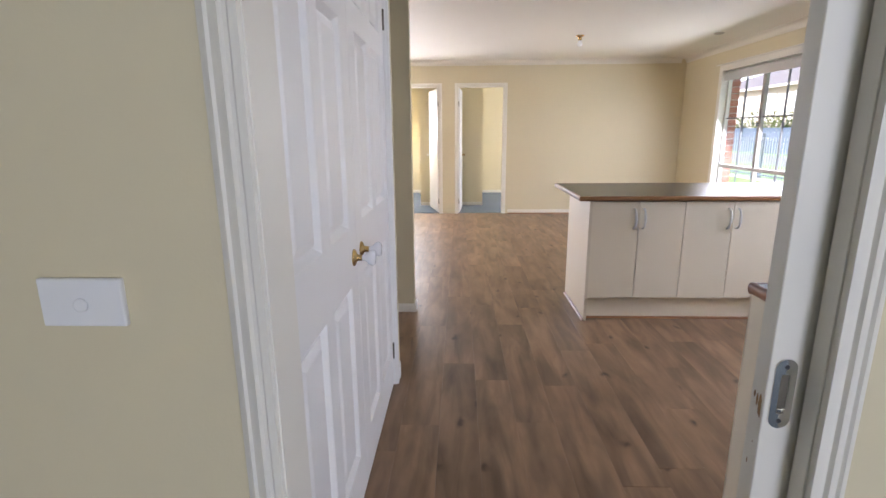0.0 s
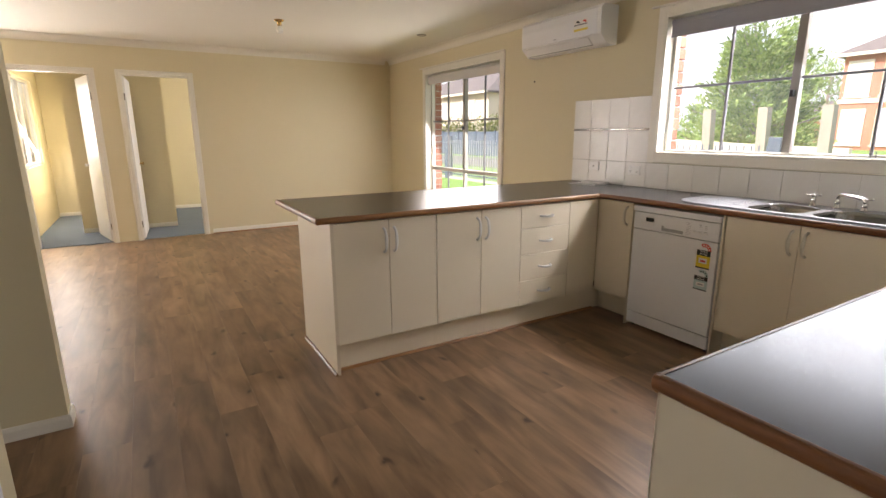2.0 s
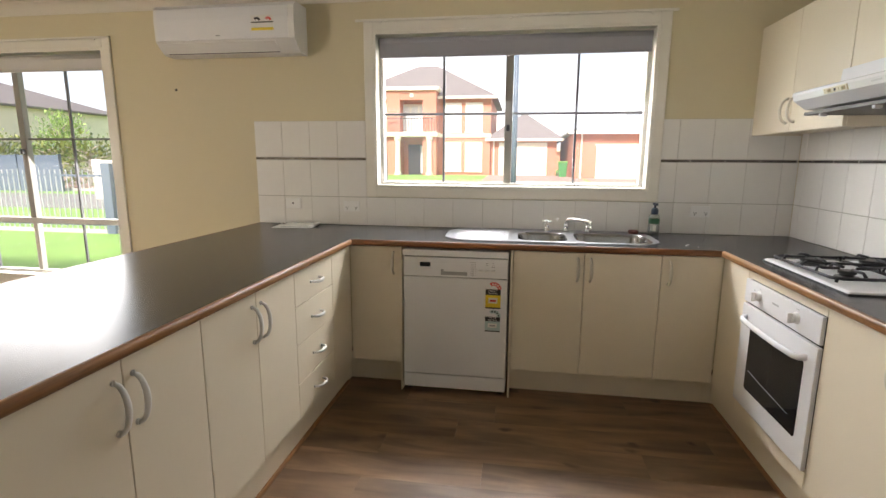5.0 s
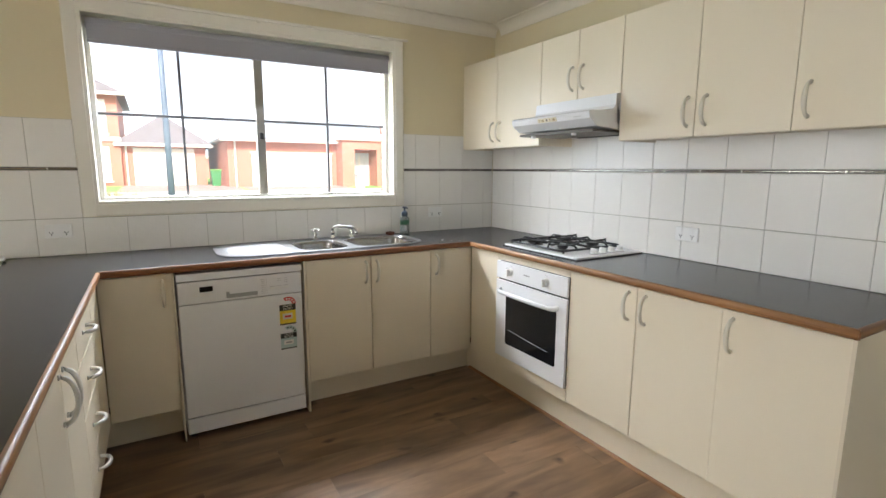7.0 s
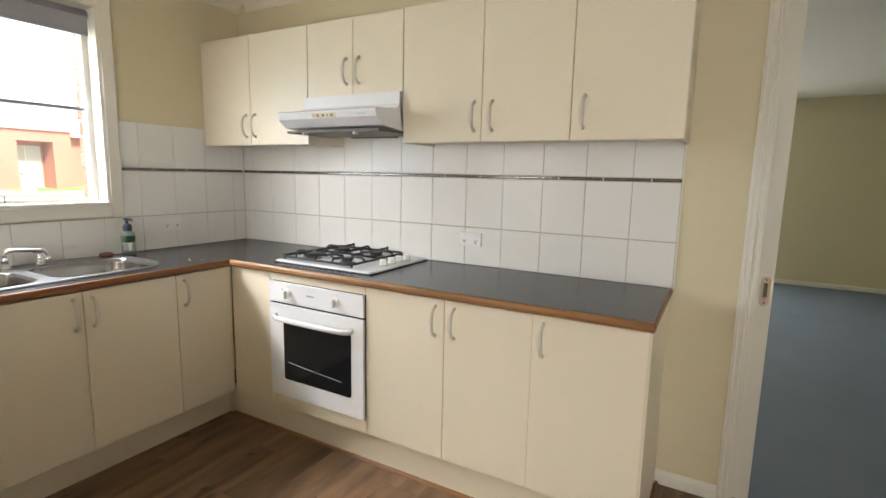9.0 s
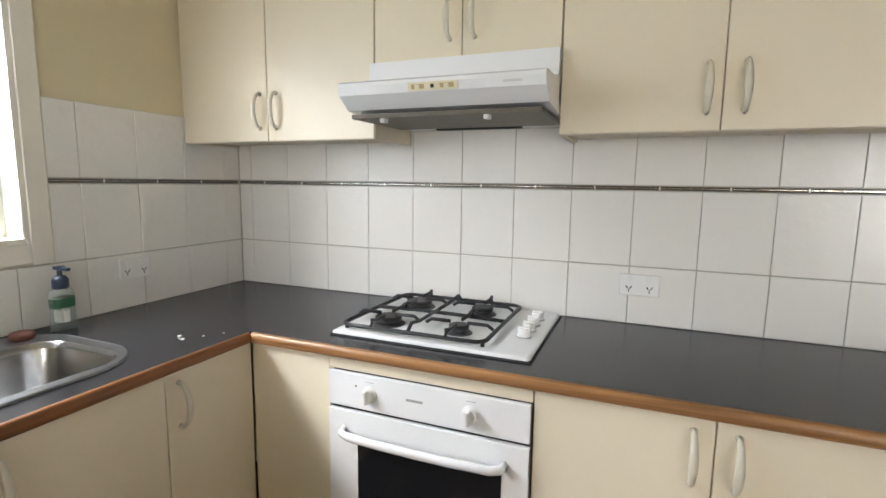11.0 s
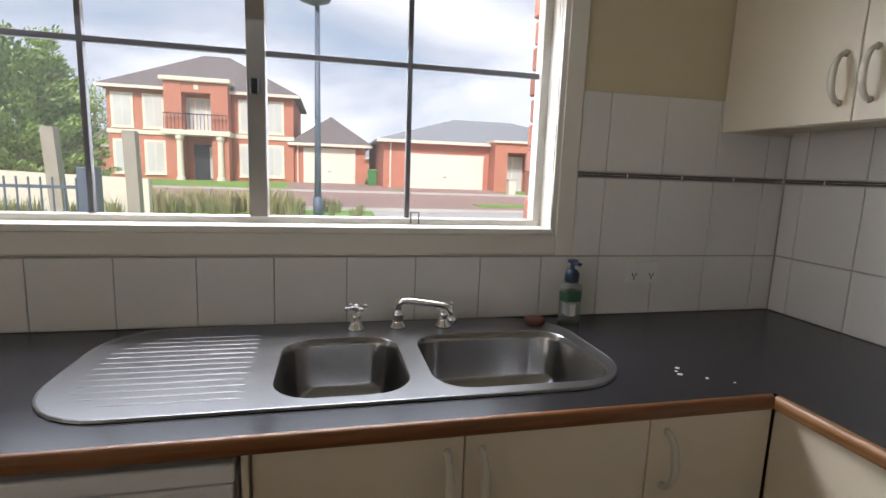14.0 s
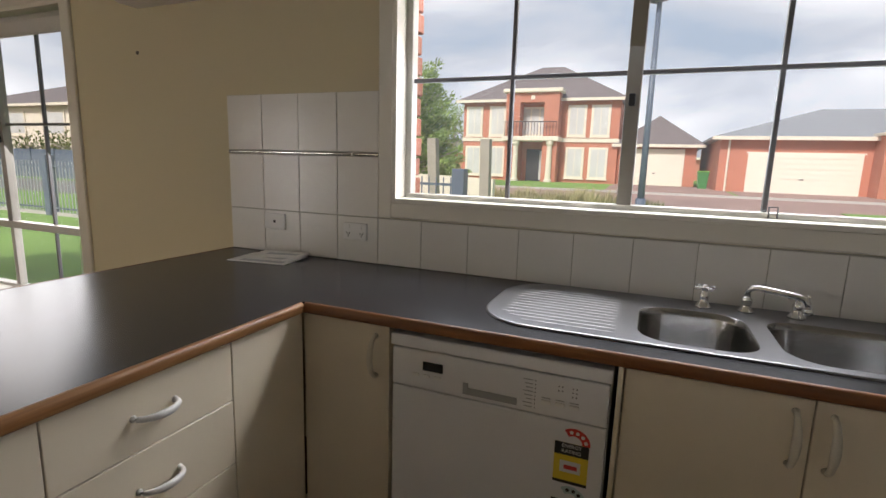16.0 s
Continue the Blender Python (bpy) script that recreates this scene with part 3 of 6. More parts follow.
def base_unit(name, axis, face, out, u0, u1, back, label, doors, handles, group="kitchen base cabinets", drawers=(), hm=None, corner=False, top=None):
    """A base cabinet with its carcass, plinth, doors or drawers. face: plane of the door fronts."""
    f = face - out * DT
    mid = (u0 + u1) / 2
    lo, hi = sorted((f, back))
    r = 0.033 if axis == "y" else 0.10
    p0, p1 = sorted((f - out * r, f - out * (r + 0.015)))
    if axis == "x":
        t = thing(name, ((f + back) / 2, mid, 0), label, "cabinet", group)
        body, pl = box(lo, hi, u0, u1, 0.165, top or BB - 0.002), box(p0, p1, u0, u1, 0, 0.165)
        H = lambda u, z: (face, u, z)
        O, U = X * out, Y
    else:
        t = thing(name, (mid, (f + back) / 2, 0), label, "cabinet", group)
        body, pl = box(u0, u1, lo, hi, 0.165, BB - 0.002), box(u0, u1, p0, p1, 0, 0.165)
        H = lambda u, z: (u, face, z)
        O, U = Y * out, X
    part("carcass", body, CARC, t)
    part("plinth", pl, MELA, t)
    if corner:
        part("plinth", box(u1, 3.036, p0, p1, 0, 0.165), MELA, t)
        part("plinth", box(3.036, 3.052, *((3.413, 3.49) if out < 0 else (1.32, 1.397)), 0, 0.165), MELA, t)
    for a, c in doors:
        d = front(t, "door", axis, f, out, a, c, 0.17, BB - 0.006)
        for u in handles:
            if a < u < c:
                arch_handle(d, H(u, 0.745 if hm else 0.77), O, Z, 0.134 if hm else 0.122, material=hm)
    for a, c, z0, z1 in drawers:
        d = front(t, "drawer_front", axis, f, out, a, c, z0, z1)
        arch_handle(d, H((a + c) / 2, (z0 + z1) / 2), O, U, 0.10, material=HANDLEW)
    return t


# peninsula, fronts to the south
base_unit("base_cabinet", "y", YP, -1, 0.912, 1.548, 4.03, "cream two-door base cabinet at the peninsula end", [(0.912, 1.237), (1.237, 1.548)], (1.205, 1.268), hm=HANDLEW)
base_unit("base_cabinet", "y", YP, -1, 1.548, 2.195, 4.03, "cream two-door base cabinet in the peninsula", [(1.548, 1.874), (1.874, 2.195)], (1.842, 1.906), hm=HANDLEW)
base_unit("drawer_cabinet", "y", YP, -1, 2.195, 2.633, 4.03, "cream four-drawer base cabinet in the peninsula", [], (), drawers=[(2.195, 2.633, 0.702, BB - 0.006), (2.195, 2.633, 0.523, 0.702), (2.195, 2.633, 0.34, 0.523), (2.195, 2.633, 0.17, 0.34)])
base_unit("base_cabinet", "y", YP, -1, 2.633, 2.915, 4.03, "narrow cream corner cabinet without a handle", [(2.633, 2.9185)], (), corner=True)
pe = thing("end_panel", (0.90, 3.7, 0), "cream end panel of the peninsula", "panel")
part("panel", box(0.893, 0.911, 3.405, 4.03, 0, BB - 0.001, 0.0015, seg=1), MELA, pe)
part("edge_strip", box(0.8925, 0.9115, 3.4025, 3.405, 0.001, BB - 0.002), CARC, pe)
pb = thing("back_panel", (2.2, 4.04, 0), "cream back panel under the breakfast bar", "panel")
part("panel", box(0.893, EW - 0.001, 4.031, 4.045, 0, BB - 0.001), MELA, pb)
# run under the window, fronts to the west
base_unit("base_cabinet", "x", XF, -1, 3.115, 3.413, EW - 0.01, "narrow cream corner cabinet beside the dishwasher", [(3.115, 3.413)], (3.155,))
base_unit("base_cabinet", "x", XF, -1, 1.70, 2.49, EW - 0.01, "cream two-door sink cabinet", [(1.70, 2.096), (2.096, 2.475)], (2.062, 2.13), top=0.74)
base_unit("base_cabinet", "x", XF, -1, 1.397, 1.70, EW - 0.01, "narrow cream corner cabinet under the bench", [(1.397, 1.70)], (1.66,))
ds = thing("side_panel", (3.2, 2.483, 0), "cream gable panel beside the dishwasher", "panel")
part("panel", box(2.91, EW - 0.01, 2.477, 2.489, 0, BB - 0.001, 0.001, seg=1), MELA, ds)
ds2 = thing("side_panel", (3.2, 3.112, 0), "cream gable panel beside the dishwasher", "panel")
part("panel", box(2.91, EW - 0.01, 3.106, 3.114, 0, BB - 0.001, 0.001, seg=1), MELA, ds2)
# run under the hob, fronts to the north
base_unit("corner_filler", "y", YS, 1, 2.63, 2.915, SW + 0.01, "cream filler panel between the bench corner and the oven", [(2.63, 2.9185)], (), corner=True)
base_unit("base_cabinet", "y", YS, 1, 1.632, 2.03, SW + 0.01, "cream single-door base cabinet beside the oven", [(1.632, 2.03)], (1.675,))
base_unit("base_cabinet", "y", YS, 1, 0.862, 1.632, SW + 0.01, "cream two-door base cabinet at the bench end", [(1.2609, 1.632), (0.862, 1.2631)], (1.588, 1.222))
pe2 = thing("end_panel", (0.85, 1.1, 0), "cream end panel of the cooktop bench", "panel")
part("panel", box(0.853, 0.863, SW + 0.001, 1.405, 0, BB - 0.001, 0.0015, seg=1), MELA, pe2)

part("edge_strip", box(0.8525, 0.8635, 1.405, 1.4075, 0.001, BB - 0.002), CARC, pe2)

# ---- worktop ----
wt = thing("worktop", (3.2, 2.4, BB), "U-shaped charcoal laminate worktop with a timber edge", "worktop")
b = bmesh.new()
edges = []
for pts in ([(0.832, 3.407), (2.912, 3.407), (2.912, 1.406), (0.860, 1.406), (0.860, SW), (EW, SW), (EW, 4.298), (0.832, 4.298)], rounded(3.195, 2.081, 0.352, 0.757, 0.09, 6)):
    vs = [b.verts.new((x, y, BT)) for x, y in pts]
    edges += [b.edges.new((vs[k], vs[(k + 1) % len(vs)])) for k in range(len(vs))]
bmesh.ops.triangle_fill(b, use_beauty=True, use_dissolve=False, edges=edges)
geo = bmesh.ops.extrude_face_region(b, geom=list(b.faces))
bmesh.ops.translate(b, verts=[v for v in geo["geom"] if isinstance(v, bmesh.types.BMVert)], vec=(0, 0, BB - BT))
part("top", b, BENCH, wt)


def edging(p, q, out, material):
    p, q, out = Vector(p), Vector(q), Vector(out)
    h = BT - BB + 0.0025
    prof = [(0, 0)] + [(0.002 + 0.013 * math.sin(a) ** 0.7, h / 2 - h / 2 * math.cos(a)) for a in [math.pi * k / 12 for k in range(13)]] + [(0, h)]
    part("timber_edge", prism(prof, axes(p, out, Z, (q - p).normalized()), (q - p).length), material, wt, "oiled timber edge strip")


e0 = BB - 0.0015
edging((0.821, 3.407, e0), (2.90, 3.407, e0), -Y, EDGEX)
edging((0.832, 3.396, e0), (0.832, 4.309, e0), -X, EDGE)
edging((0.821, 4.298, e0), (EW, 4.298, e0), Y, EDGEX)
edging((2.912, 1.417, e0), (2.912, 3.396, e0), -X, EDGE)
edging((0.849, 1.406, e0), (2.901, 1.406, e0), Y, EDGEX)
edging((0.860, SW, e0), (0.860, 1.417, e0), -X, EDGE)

# ---- wall cabinets ----
WY, WB, WT = 1.085, 1.505, 2.115


def wall_unit(u0, u1, z0, label, doors, handles, hz):
    t = thing("wall_cabinet", ((u0 + u1) / 2, SW, z0), label, "cabinet", "kitchen wall cabinets")
    b = box(u0, u1, SW, WY - DT, z0 + 0.012, WT)
    part("carcass", b, CARC, t)
    b = box(u0, u1, WY - DT - 0.02, WY - DT, z0, z0 + 0.012)
    box(u0, u0 + 0.016, SW, WY - DT - 0.02, z0, z0 + 0.012, bm=b)
    box(u1 - 0.016, u1, SW, WY - DT - 0.02, z0, z0 + 0.012, bm=b)
    part("lower_rail", b, CARC, t)
    for a, c in doors:
        d = front(t, "door", "y", WY - DT, 1, a, c, z0, WT)
        for u in handles:
            if a < u < c:
                arch_handle(d, (u, WY, hz), Y, Z)
    return t


wall_unit(2.655, EW - 0.002, WB, "cream two-door wall cabinet in the corner", [(3.10, EW - 0.004), (2.655, 3.10)], (3.135, 3.06), 1.615)
wall_unit(2.0505, 2.653, 1.742, "short cream two-door cabinet above the rangehood", [(2.35, 2.653), (2.0505, 2.35)], (2.39, 2.31), 1.86)
wall_unit(0.835, 2.0485, WB, "cream three-door wall cabinet", [(1.64, 2.0485), (1.25, 1.64), (0.835, 1.25)], (1.675, 1.59, 1.20), 1.615)

# ---- sink and taps ----
sk = thing("sink", (3.25, 2.28, 0.89), "stainless steel double-bowl sink with a ribbed drainer", "sink")
SX, SY = 3.245, 2.277
outer = rounded(SX, SY, 0.50, 1.215, 0.16, 8)
bowls = [(3.195, 2.315, 0.345, 0.285), (3.195, 1.915, 0.345, 0.42)]
b = bmesh.new()
zt = BT + 0.006
edges = []
for pts in [outer] + [rounded(*w, 0.085, 7) for w in bowls]:
    vs = [b.verts.new((x, y, zt)) for x, y in pts]
    edges += [b.edges.new((vs[k], vs[(k + 1) % len(vs)])) for k in range(len(vs))]
bmesh.ops.triangle_fill(b, use_beauty=True, use_dissolve=False, edges=edges)
rim = [[(x, y, z) for x, y in rounded(SX, SY, 0.50 + d, 1.215 + d, 0.16 + d / 2, 8)] for d, z in ((0.0, zt), (0.004, zt + 0.001), (0.010, zt), (0.014, zt - 0.005))]
loft(rim, b, cap_end=False)
part("deck", b, DECK, sk)
for n, w in enumerate(bowls):
    loops = []
    for d, z, r in ((0.0, zt, 0.085), (-0.006, zt - 0.003, 0.083), (-0.014, zt - 0.02, 0.08), (-0.03, 0.79, 0.075), (-0.05, 0.765, 0.07), (-0.10, 0.752, 0.05), (-0.16, 0.748, 0.04)):
        loops.append([(x, y, z) for x, y in rounded(w[0], w[1], w[2] + d, w[3] + d, r, 7)])
    part("bowl", loft(loops), STEEL, sk, smooth=True)
    dr = lathe([(0.034, 0), (0.034, 0.002), (0.026, 0.003), (0.022, 0.001), (0.0, 0.001)], (w[0] + 0.02, w[1], 0.7485), 20)
    part("drain", dr, CHROME, sk)
for k in range(13):
    x = 3.045 + k * 0.0305
    a, c = 2.50, 2.845 - 0.10 * max(0, (k - 9) / 4) ** 1.5 - 0.07 * max(0, (2 - k) / 2) ** 1.5
    b = tube([(x, a, zt - 0.008), (x, a + 0.012, zt - 0.003), (x, a + 0.03, zt - 0.002), (x, c - 0.03, zt - 0.002), (x, c - 0.012, zt - 0.003), (x, c, zt - 0.008)], 0.0034, 10, flat=1.3)
    part("rib", b, DECK, sk, smooth=True)


def tap(y):
    t = thing("tap", (3.43, y, zt), "chrome cross-handle sink tap", "tap", "kitchen taps")
    part("base", lathe([(0.023, 0), (0.023, 0.006), (0.016, 0.012), (0.013, 0.03), (0.015, 0.04), (0.011, 0.048), (0.008, 0.055), (0.0, 0.056)], (3.43, y, zt), 18), CHROME, t, smooth=True)
    b = lathe([(0.0, 0.054), (0.010, 0.056), (0.011, 0.068), (0.006, 0.074), (0.0, 0.075)], (3.43, y, zt), 16)
    for a in (0.5, 0.5 + math.pi / 2):
        d = Vector((math.cos(a), math.sin(a), 0)) * 0.03
        c = Vector((3.43, y, zt + 0.064))
        cyl(c - d, c + d, 0.0045, n=10, bm=b)
        for s in (-1, 1):
            moved(bmesh_ball(0.0065), Matrix.Translation(c + d * s), b)
    part("cross_handle", b, CHROME, t, smooth=True)
    return t


def bmesh_ball(r, sub=2):
    b = bmesh.new()
    bmesh.ops.create_icosphere(b, subdivisions=sub, radius=r)
    return b


tap(2.272)
tap(2.025)
sp = thing("spout", (3.435, 2.155, zt), "chrome swivel sink spout", "tap")
part("base", lathe([(0.022, 0), (0.022, 0.006), (0.015, 0.012), (0.014, 0.03), (0.016, 0.034), (0.016, 0.044), (0.011, 0.05), (0.0, 0.051)], (3.435, 2.155, zt), 18), CHROME, sp, smooth=True)
pts = [(3.435, 2.155, zt + 0.045), (3.435, 2.155, zt + 0.062), (3.434, 2.151, zt + 0.073), (3.430, 2.142, zt + 0.079), (3.424, 2.128, zt + 0.081), (3.402, 2.065, zt + 0.076), (3.392, 2.034, zt + 0.073), (3.388, 2.022, zt + 0.069), (3.385, 2.014, zt + 0.058), (3.384, 2.011, zt + 0.036)]
part("swivel_arm", tube(pts, 0.0095, 12), CHROME, sp, smooth=True)
part("nozzle", cyl((3.384, 2.011, zt + 0.042), (3.384, 2.011, zt + 0.026), 0.0125, n=14), CHROME, sp, smooth=True)

# soap bottle and scrubber behind the large bowl
CLEAR = bpy.data.materials.new("clear_plastic")
CLEAR.use_nodes = True
cn, cl_ = CLEAR.node_tree.nodes, CLEAR.node_tree.links
cn["Principled BSDF"].inputs["Base Color"].default_value = (0.55, 0.60, 0.58, 1)
cn["Principled BSDF"].inputs["Roughness"].default_value = 0.08
see, blend = cn.new("ShaderNodeBsdfTransparent"), cn.new("ShaderNodeMixShader")
see.inputs["Color"].default_value, blend.inputs[0].default_value = (0.90, 0.93, 0.92, 1), 0.28
cl_.new(see.outputs[0], blend.inputs[1])
cl_.new(cn["Principled BSDF"].outputs[0], blend.inputs[2])
cl_.new(blend.outputs[0], cn["Material Output"].inputs[0])
NAVY = mat("navy_plastic", (0.012, 0.025, 0.05), 0.3)
GREEN = mat("green_label", (0.03, 0.12, 0.06), 0.5, bump=0)
so = thing("soap_bottle", (3.45, 1.62, BT), "clear foaming soap bottle with a navy pump", "bottle")
part("bottle", loft([[(x, y, BT + z) for x, y in rounded(3.45, 1.62, 0.045 * s, 0.068 * s, 0.018 * s, 4)] for s, z in ((0.9, 0), (1, 0.006), (1.0, 0.03), (0.94, 0.075), (1.0, 0.105), (0.9, 0.12), (0.55, 0.128))], cap_start=True), CLEAR, so, smooth=True)
part("label", loft([[(x, y, BT + z) for x, y in rounded(3.45, 1.62, 0.0475 * s, 0.064 * s, 0.018, 4)] for s, z in ((1.0, 0.07), (1.02, 0.10))], cap_end=False), GREEN, so)
part("label", loft([[(x, y, BT + z) for x, y in rounded(3.45, 1.622, 0.0475, 0.03, 0.012, 4)] for z in (0.025, 0.062)], cap_end=False), PAPER, so, "white flower picture on the label")
part("collar", lathe([(0.021, 0.128), (0.022, 0.132), (0.022, 0.155), (0.016, 0.165), (0.009, 0.168), (0.0, 0.169)], (3.45, 1.62, BT), 18), NAVY, so, smooth=True)
b = lathe([(0.007, 0.165), (0.007, 0.185), (0.016, 0.188), (0.016, 0.196), (0.0, 0.198)], (3.45, 1.62, BT), 14)
box(3.405, 3.45, 1.613, 1.627, BT + 0.184, BT + 0.194, 0.003, b)
part("pump", b, NAVY, so)
sc = thing("scrubber", (3.425, 1.745, BT), "brown round scrubbing pad on the sink edge", "scrubber")
part("pad", lathe([(0.024, 0.006), (0.030, 0.010), (0.031, 0.020), (0.027, 0.027), (0.0, 0.028)], (3.425, 1.745, BT), 20), mat("brown_scrubber", (0.13, 0.05, 0.035), 0.9, grain=300, bump=0.2), sc, smooth=True)
cr = thing("crumbs", (3.04, 1.52, BT), "small white crumbs on the dark worktop", "crumbs")
for x, y, s in ((3.066, 1.530, 0.0055), (3.031, 1.550, 0.006), (3.05, 1.545, 0.0035), (3.003, 1.50, 0.004), (2.973, 1.453, 0.003)):
    b = bmesh_ball(s, 1)
    part("crumb", moved(b, Matrix.Translation((x, y, BT + s * 0.3)) @ Matrix.Diagonal((1, 1.4, 0.4, 1))), PAPER, cr)

# ---- dishwasher ----
dw = thing("dishwasher", (3.2, 2.80, 0), "white freestanding dishwasher with energy stickers", "dishwasher")
part("cabinet", box(2.945, EW - 0.05, 2.50, 3.10, 0.03, 0.815, 0.004), WHITEP, dw)
dwd = part("door", box(2.914, 2.944, 2.503, 3.097, 0.113, 0.697, 0.005), ENAMEL, dw)
cp = part("control_panel", box(2.913, 2.944, 2.503, 3.097, 0.70, 0.812, 0.005), ENAMEL, dw)
part("lid", box(2.908, EW - 0.06, 2.499, 3.101, 0.817, 0.853, 0.005), ENAMEL, dw)
part("toe_panel", box(2.918, 2.944, 2.503, 3.097, 0.025, 0.107, 0.004), ENAMEL, dw)
for y in (2.53, 3.07):
    part("foot", cyl((2.97, y, 0), (2.97, y, 0.032), 0.018, n=12), BLACK, dw)
part("display", box(2.911, 2.914, 2.94, 3.00, 0.757, 0.783, 0.0008), OVENGL, cp)
part("name_plate", box(2.9118, 2.914, 2.73, 2.88, 0.712, 0.732, 0.0008), GREYP, cp)
part("grip", box(2.9115, 2.914, 2.865, 2.88, 0.712, 0.745, 0.0008), GREYP, cp)
for k in range(8):
    z = 0.79 - k * 0.0105
    part("indicator", box(2.912, 2.914, 2.682, 2.6845, z - 0.0012, z + 0.0012), INK, cp)
    part("marking", box(2.9122, 2.914, 2.69, 2.715 - 0.004 * (k % 3), z - 0.001, z + 0.001), GREYP, cp)
for k, y in enumerate((2.655, 2.62, 2.585)):
    part("button", box(2.909, 2.914, y - 0.012, y + 0.012, 0.733, 0.743, 0.001), WHITEP, cp)
    part("marking", box(2.9122, 2.914, y - 0.011, y + 0.011, 0.7475, 0.7495), GREYP, cp)
    for j in range(2 if k < 2 else 3):
        if k:
            part("indicator", box(2.912, 2.914, y - 0.006, y - 0.003, 0.785 - j * 0.011, 0.788 - j * 0.011), INK, cp)
            part("indicator", box(2.912, 2.914, y + 0.003, y + 0.006, 0.785 - j * 0.011, 0.788 - j * 0.011), INK, cp)
for k in range(3):
    part("button", box(2.909, 2.914, 2.945 + k * 0.033, 2.966 + k * 0.033, 0.737, 0.746, 0.001), WHITEP, cp)


def words(name, text, size, m, material, parent, label=""):
    """Text in the built-in font, as a mesh laid by the world matrix m (its x along the line, its y up)."""
    cu = bpy.data.curves.new(name, "FONT")
    cu.body, cu.size, cu.align_x, cu.align_y, cu.extrude = text, size, "CENTER", "CENTER", 0.0002
    ob = bpy.data.objects.new("temp_text", cu)
    scene.collection.objects.link(ob)
    me = bpy.data.meshes.new_from_object(ob.evaluated_get(bpy.context.evaluated_depsgraph_get()))
    bpy.data.objects.remove(ob)
    b = bmesh.new()
    b.from_mesh(me)
    bpy.data.meshes.remove(me)
    bmesh.ops.transform(b, matrix=m, verts=b.verts)
    return part(name, b, material, parent, label)


def arc_band(cy, cz, r0, r1, a0, a1, x0, x1, n=14):
    """A flat curved band on a face that looks to -x."""
    b = bmesh.new()
    rows = []
    for k in range(n + 1):
        a = a0 + (a1 - a0) * k / n
        rows.append([b.verts.new((x, cy - r * math.cos(a), cz + r * math.sin(a))) for x, r in ((x0, r0), (x0, r1), (x1, r1), (x1, r0))])
    for A, B in zip(rows, rows[1:]):
        for k in range(4):
            b.faces.new((A[k], A[(k + 1) % 4], B[(k + 1) % 4], B[k]))
    b.faces.new(rows[0])
    b.faces.new(rows[-1][::-1])
    return b


TEAL = mat("pale_teal_label", (0.45, 0.58, 0.58), 0.5, bump=0)


def sticker(name, y0, y1, z0, z1, arc, body, label, text):
    st = part(name, box(2.9132, 2.914, y0, y1, z0, z1), body, dwd, label)
    h = z1 - z0
    part("band", box(2.9126, 2.9136, y0, y1, z1 - 0.30 * h, z1), INK, st)
    m = axes((2.9124, (y0 + y1) / 2, z1 - 0.15 * h), -Y, Z, -X)
    for k, w in enumerate(text):
        words("lettering", w, 0.0135, m @ pose(0, 0.0085 - k * 0.015, 0), PAPER, st)
    part("rating_box", box(2.9126, 2.9136, y0 + 0.018, y1 - 0.016, z0 + 0.28 * h, z0 + 0.56 * h), PAPER, st)
    part("rating_mark", box(2.9122, 2.9128, y0 + 0.026, y1 - 0.026, z0 + 0.36 * h, z0 + 0.46 * h), RED if body is YEL else GREYP, st)
    part("foot_band", box(2.9126, 2.9136, y0, y1, z0, z0 + 0.07 * h), INK, st)
    part("star_arc", arc_band((y0 + y1) / 2 - 0.004, z1 + 0.0005, 0.021, 0.041, 0.0, 2.2, 2.9130, 2.9139), arc, st)
    for k in range(4):
        a = 0.3 + k * 0.5
        c = Vector((2.9128, (y0 + y1) / 2 - 0.004 - 0.031 * math.cos(a), z1 + 0.031 * math.sin(a)))
        part("star", cyl(c, c + X * 0.0005, 0.0055, n=5), PAPER if arc is RED else INK, st)


sticker("energy_sticker", 2.540, 2.625, 0.528, 0.640, RED, YEL, "yellow energy rating sticker with a red arc", ("ENERGY", "RATING"))
sticker("water_sticker", 2.540, 2.625, 0.392, 0.480, TEAL, TEAL, "pale water rating sticker", ("WATER", "RATING"))

# ---- oven in its housing ----
oh = thing("oven_housing", (2.33, 1.1, 0), "cream cabinet housing round the built-in oven", "cabinet", "kitchen base cabinets")
part("plinth", box(2.03, 2.63, YS - 0.065, YS - 0.05, 0, 0.165), MELA, oh)
part("lower_rail", box(2.0315, 2.6285, YS - DT, YS, 0.17, 0.236, 0.001, seg=1), MELA, oh)
part("upper_rail", box(2.0315, 2.6285, YS - DT, YS, 0.828, BB - 0.006, 0.001, seg=1), MELA, oh)
part("floor_board", box(2.03, 2.63, SW + 0.01, YS - 0.02, 0.166, 0.19), CARC, oh)
ov = thing("oven", (2.33, 1.1, 0.2), "white built-in electric oven with a black glass door", "oven")
part("body", box(2.045, 2.615, SW + 0.03, YS - 0.03, 0.192, 0.82), ENAMEL, ov)
part("seal", box(2.04, 2.62, YS - 0.03, YS - 0.004, 0.245, 0.822), DARK, ov)
oc = part("control_panel", box(2.034, 2.626, YS - 0.003, YS + 0.012, 0.722, 0.825, 0.003), ENAMEL, ov)
od = part("oven_door", box(2.034, 2.626, YS - 0.003, YS + 0.014, 0.240, 0.712, 0.003), ENAMEL, ov)
b = bmesh.new()
loft([[(x, y, z) for x, z in rounded(2.315, 0.484, 0.425, 0.302, 0.012, 3)] for y in (YS + 0.0135, YS + 0.0155)], b, cap_end=True)
part("glass", b, OVENGL, od)
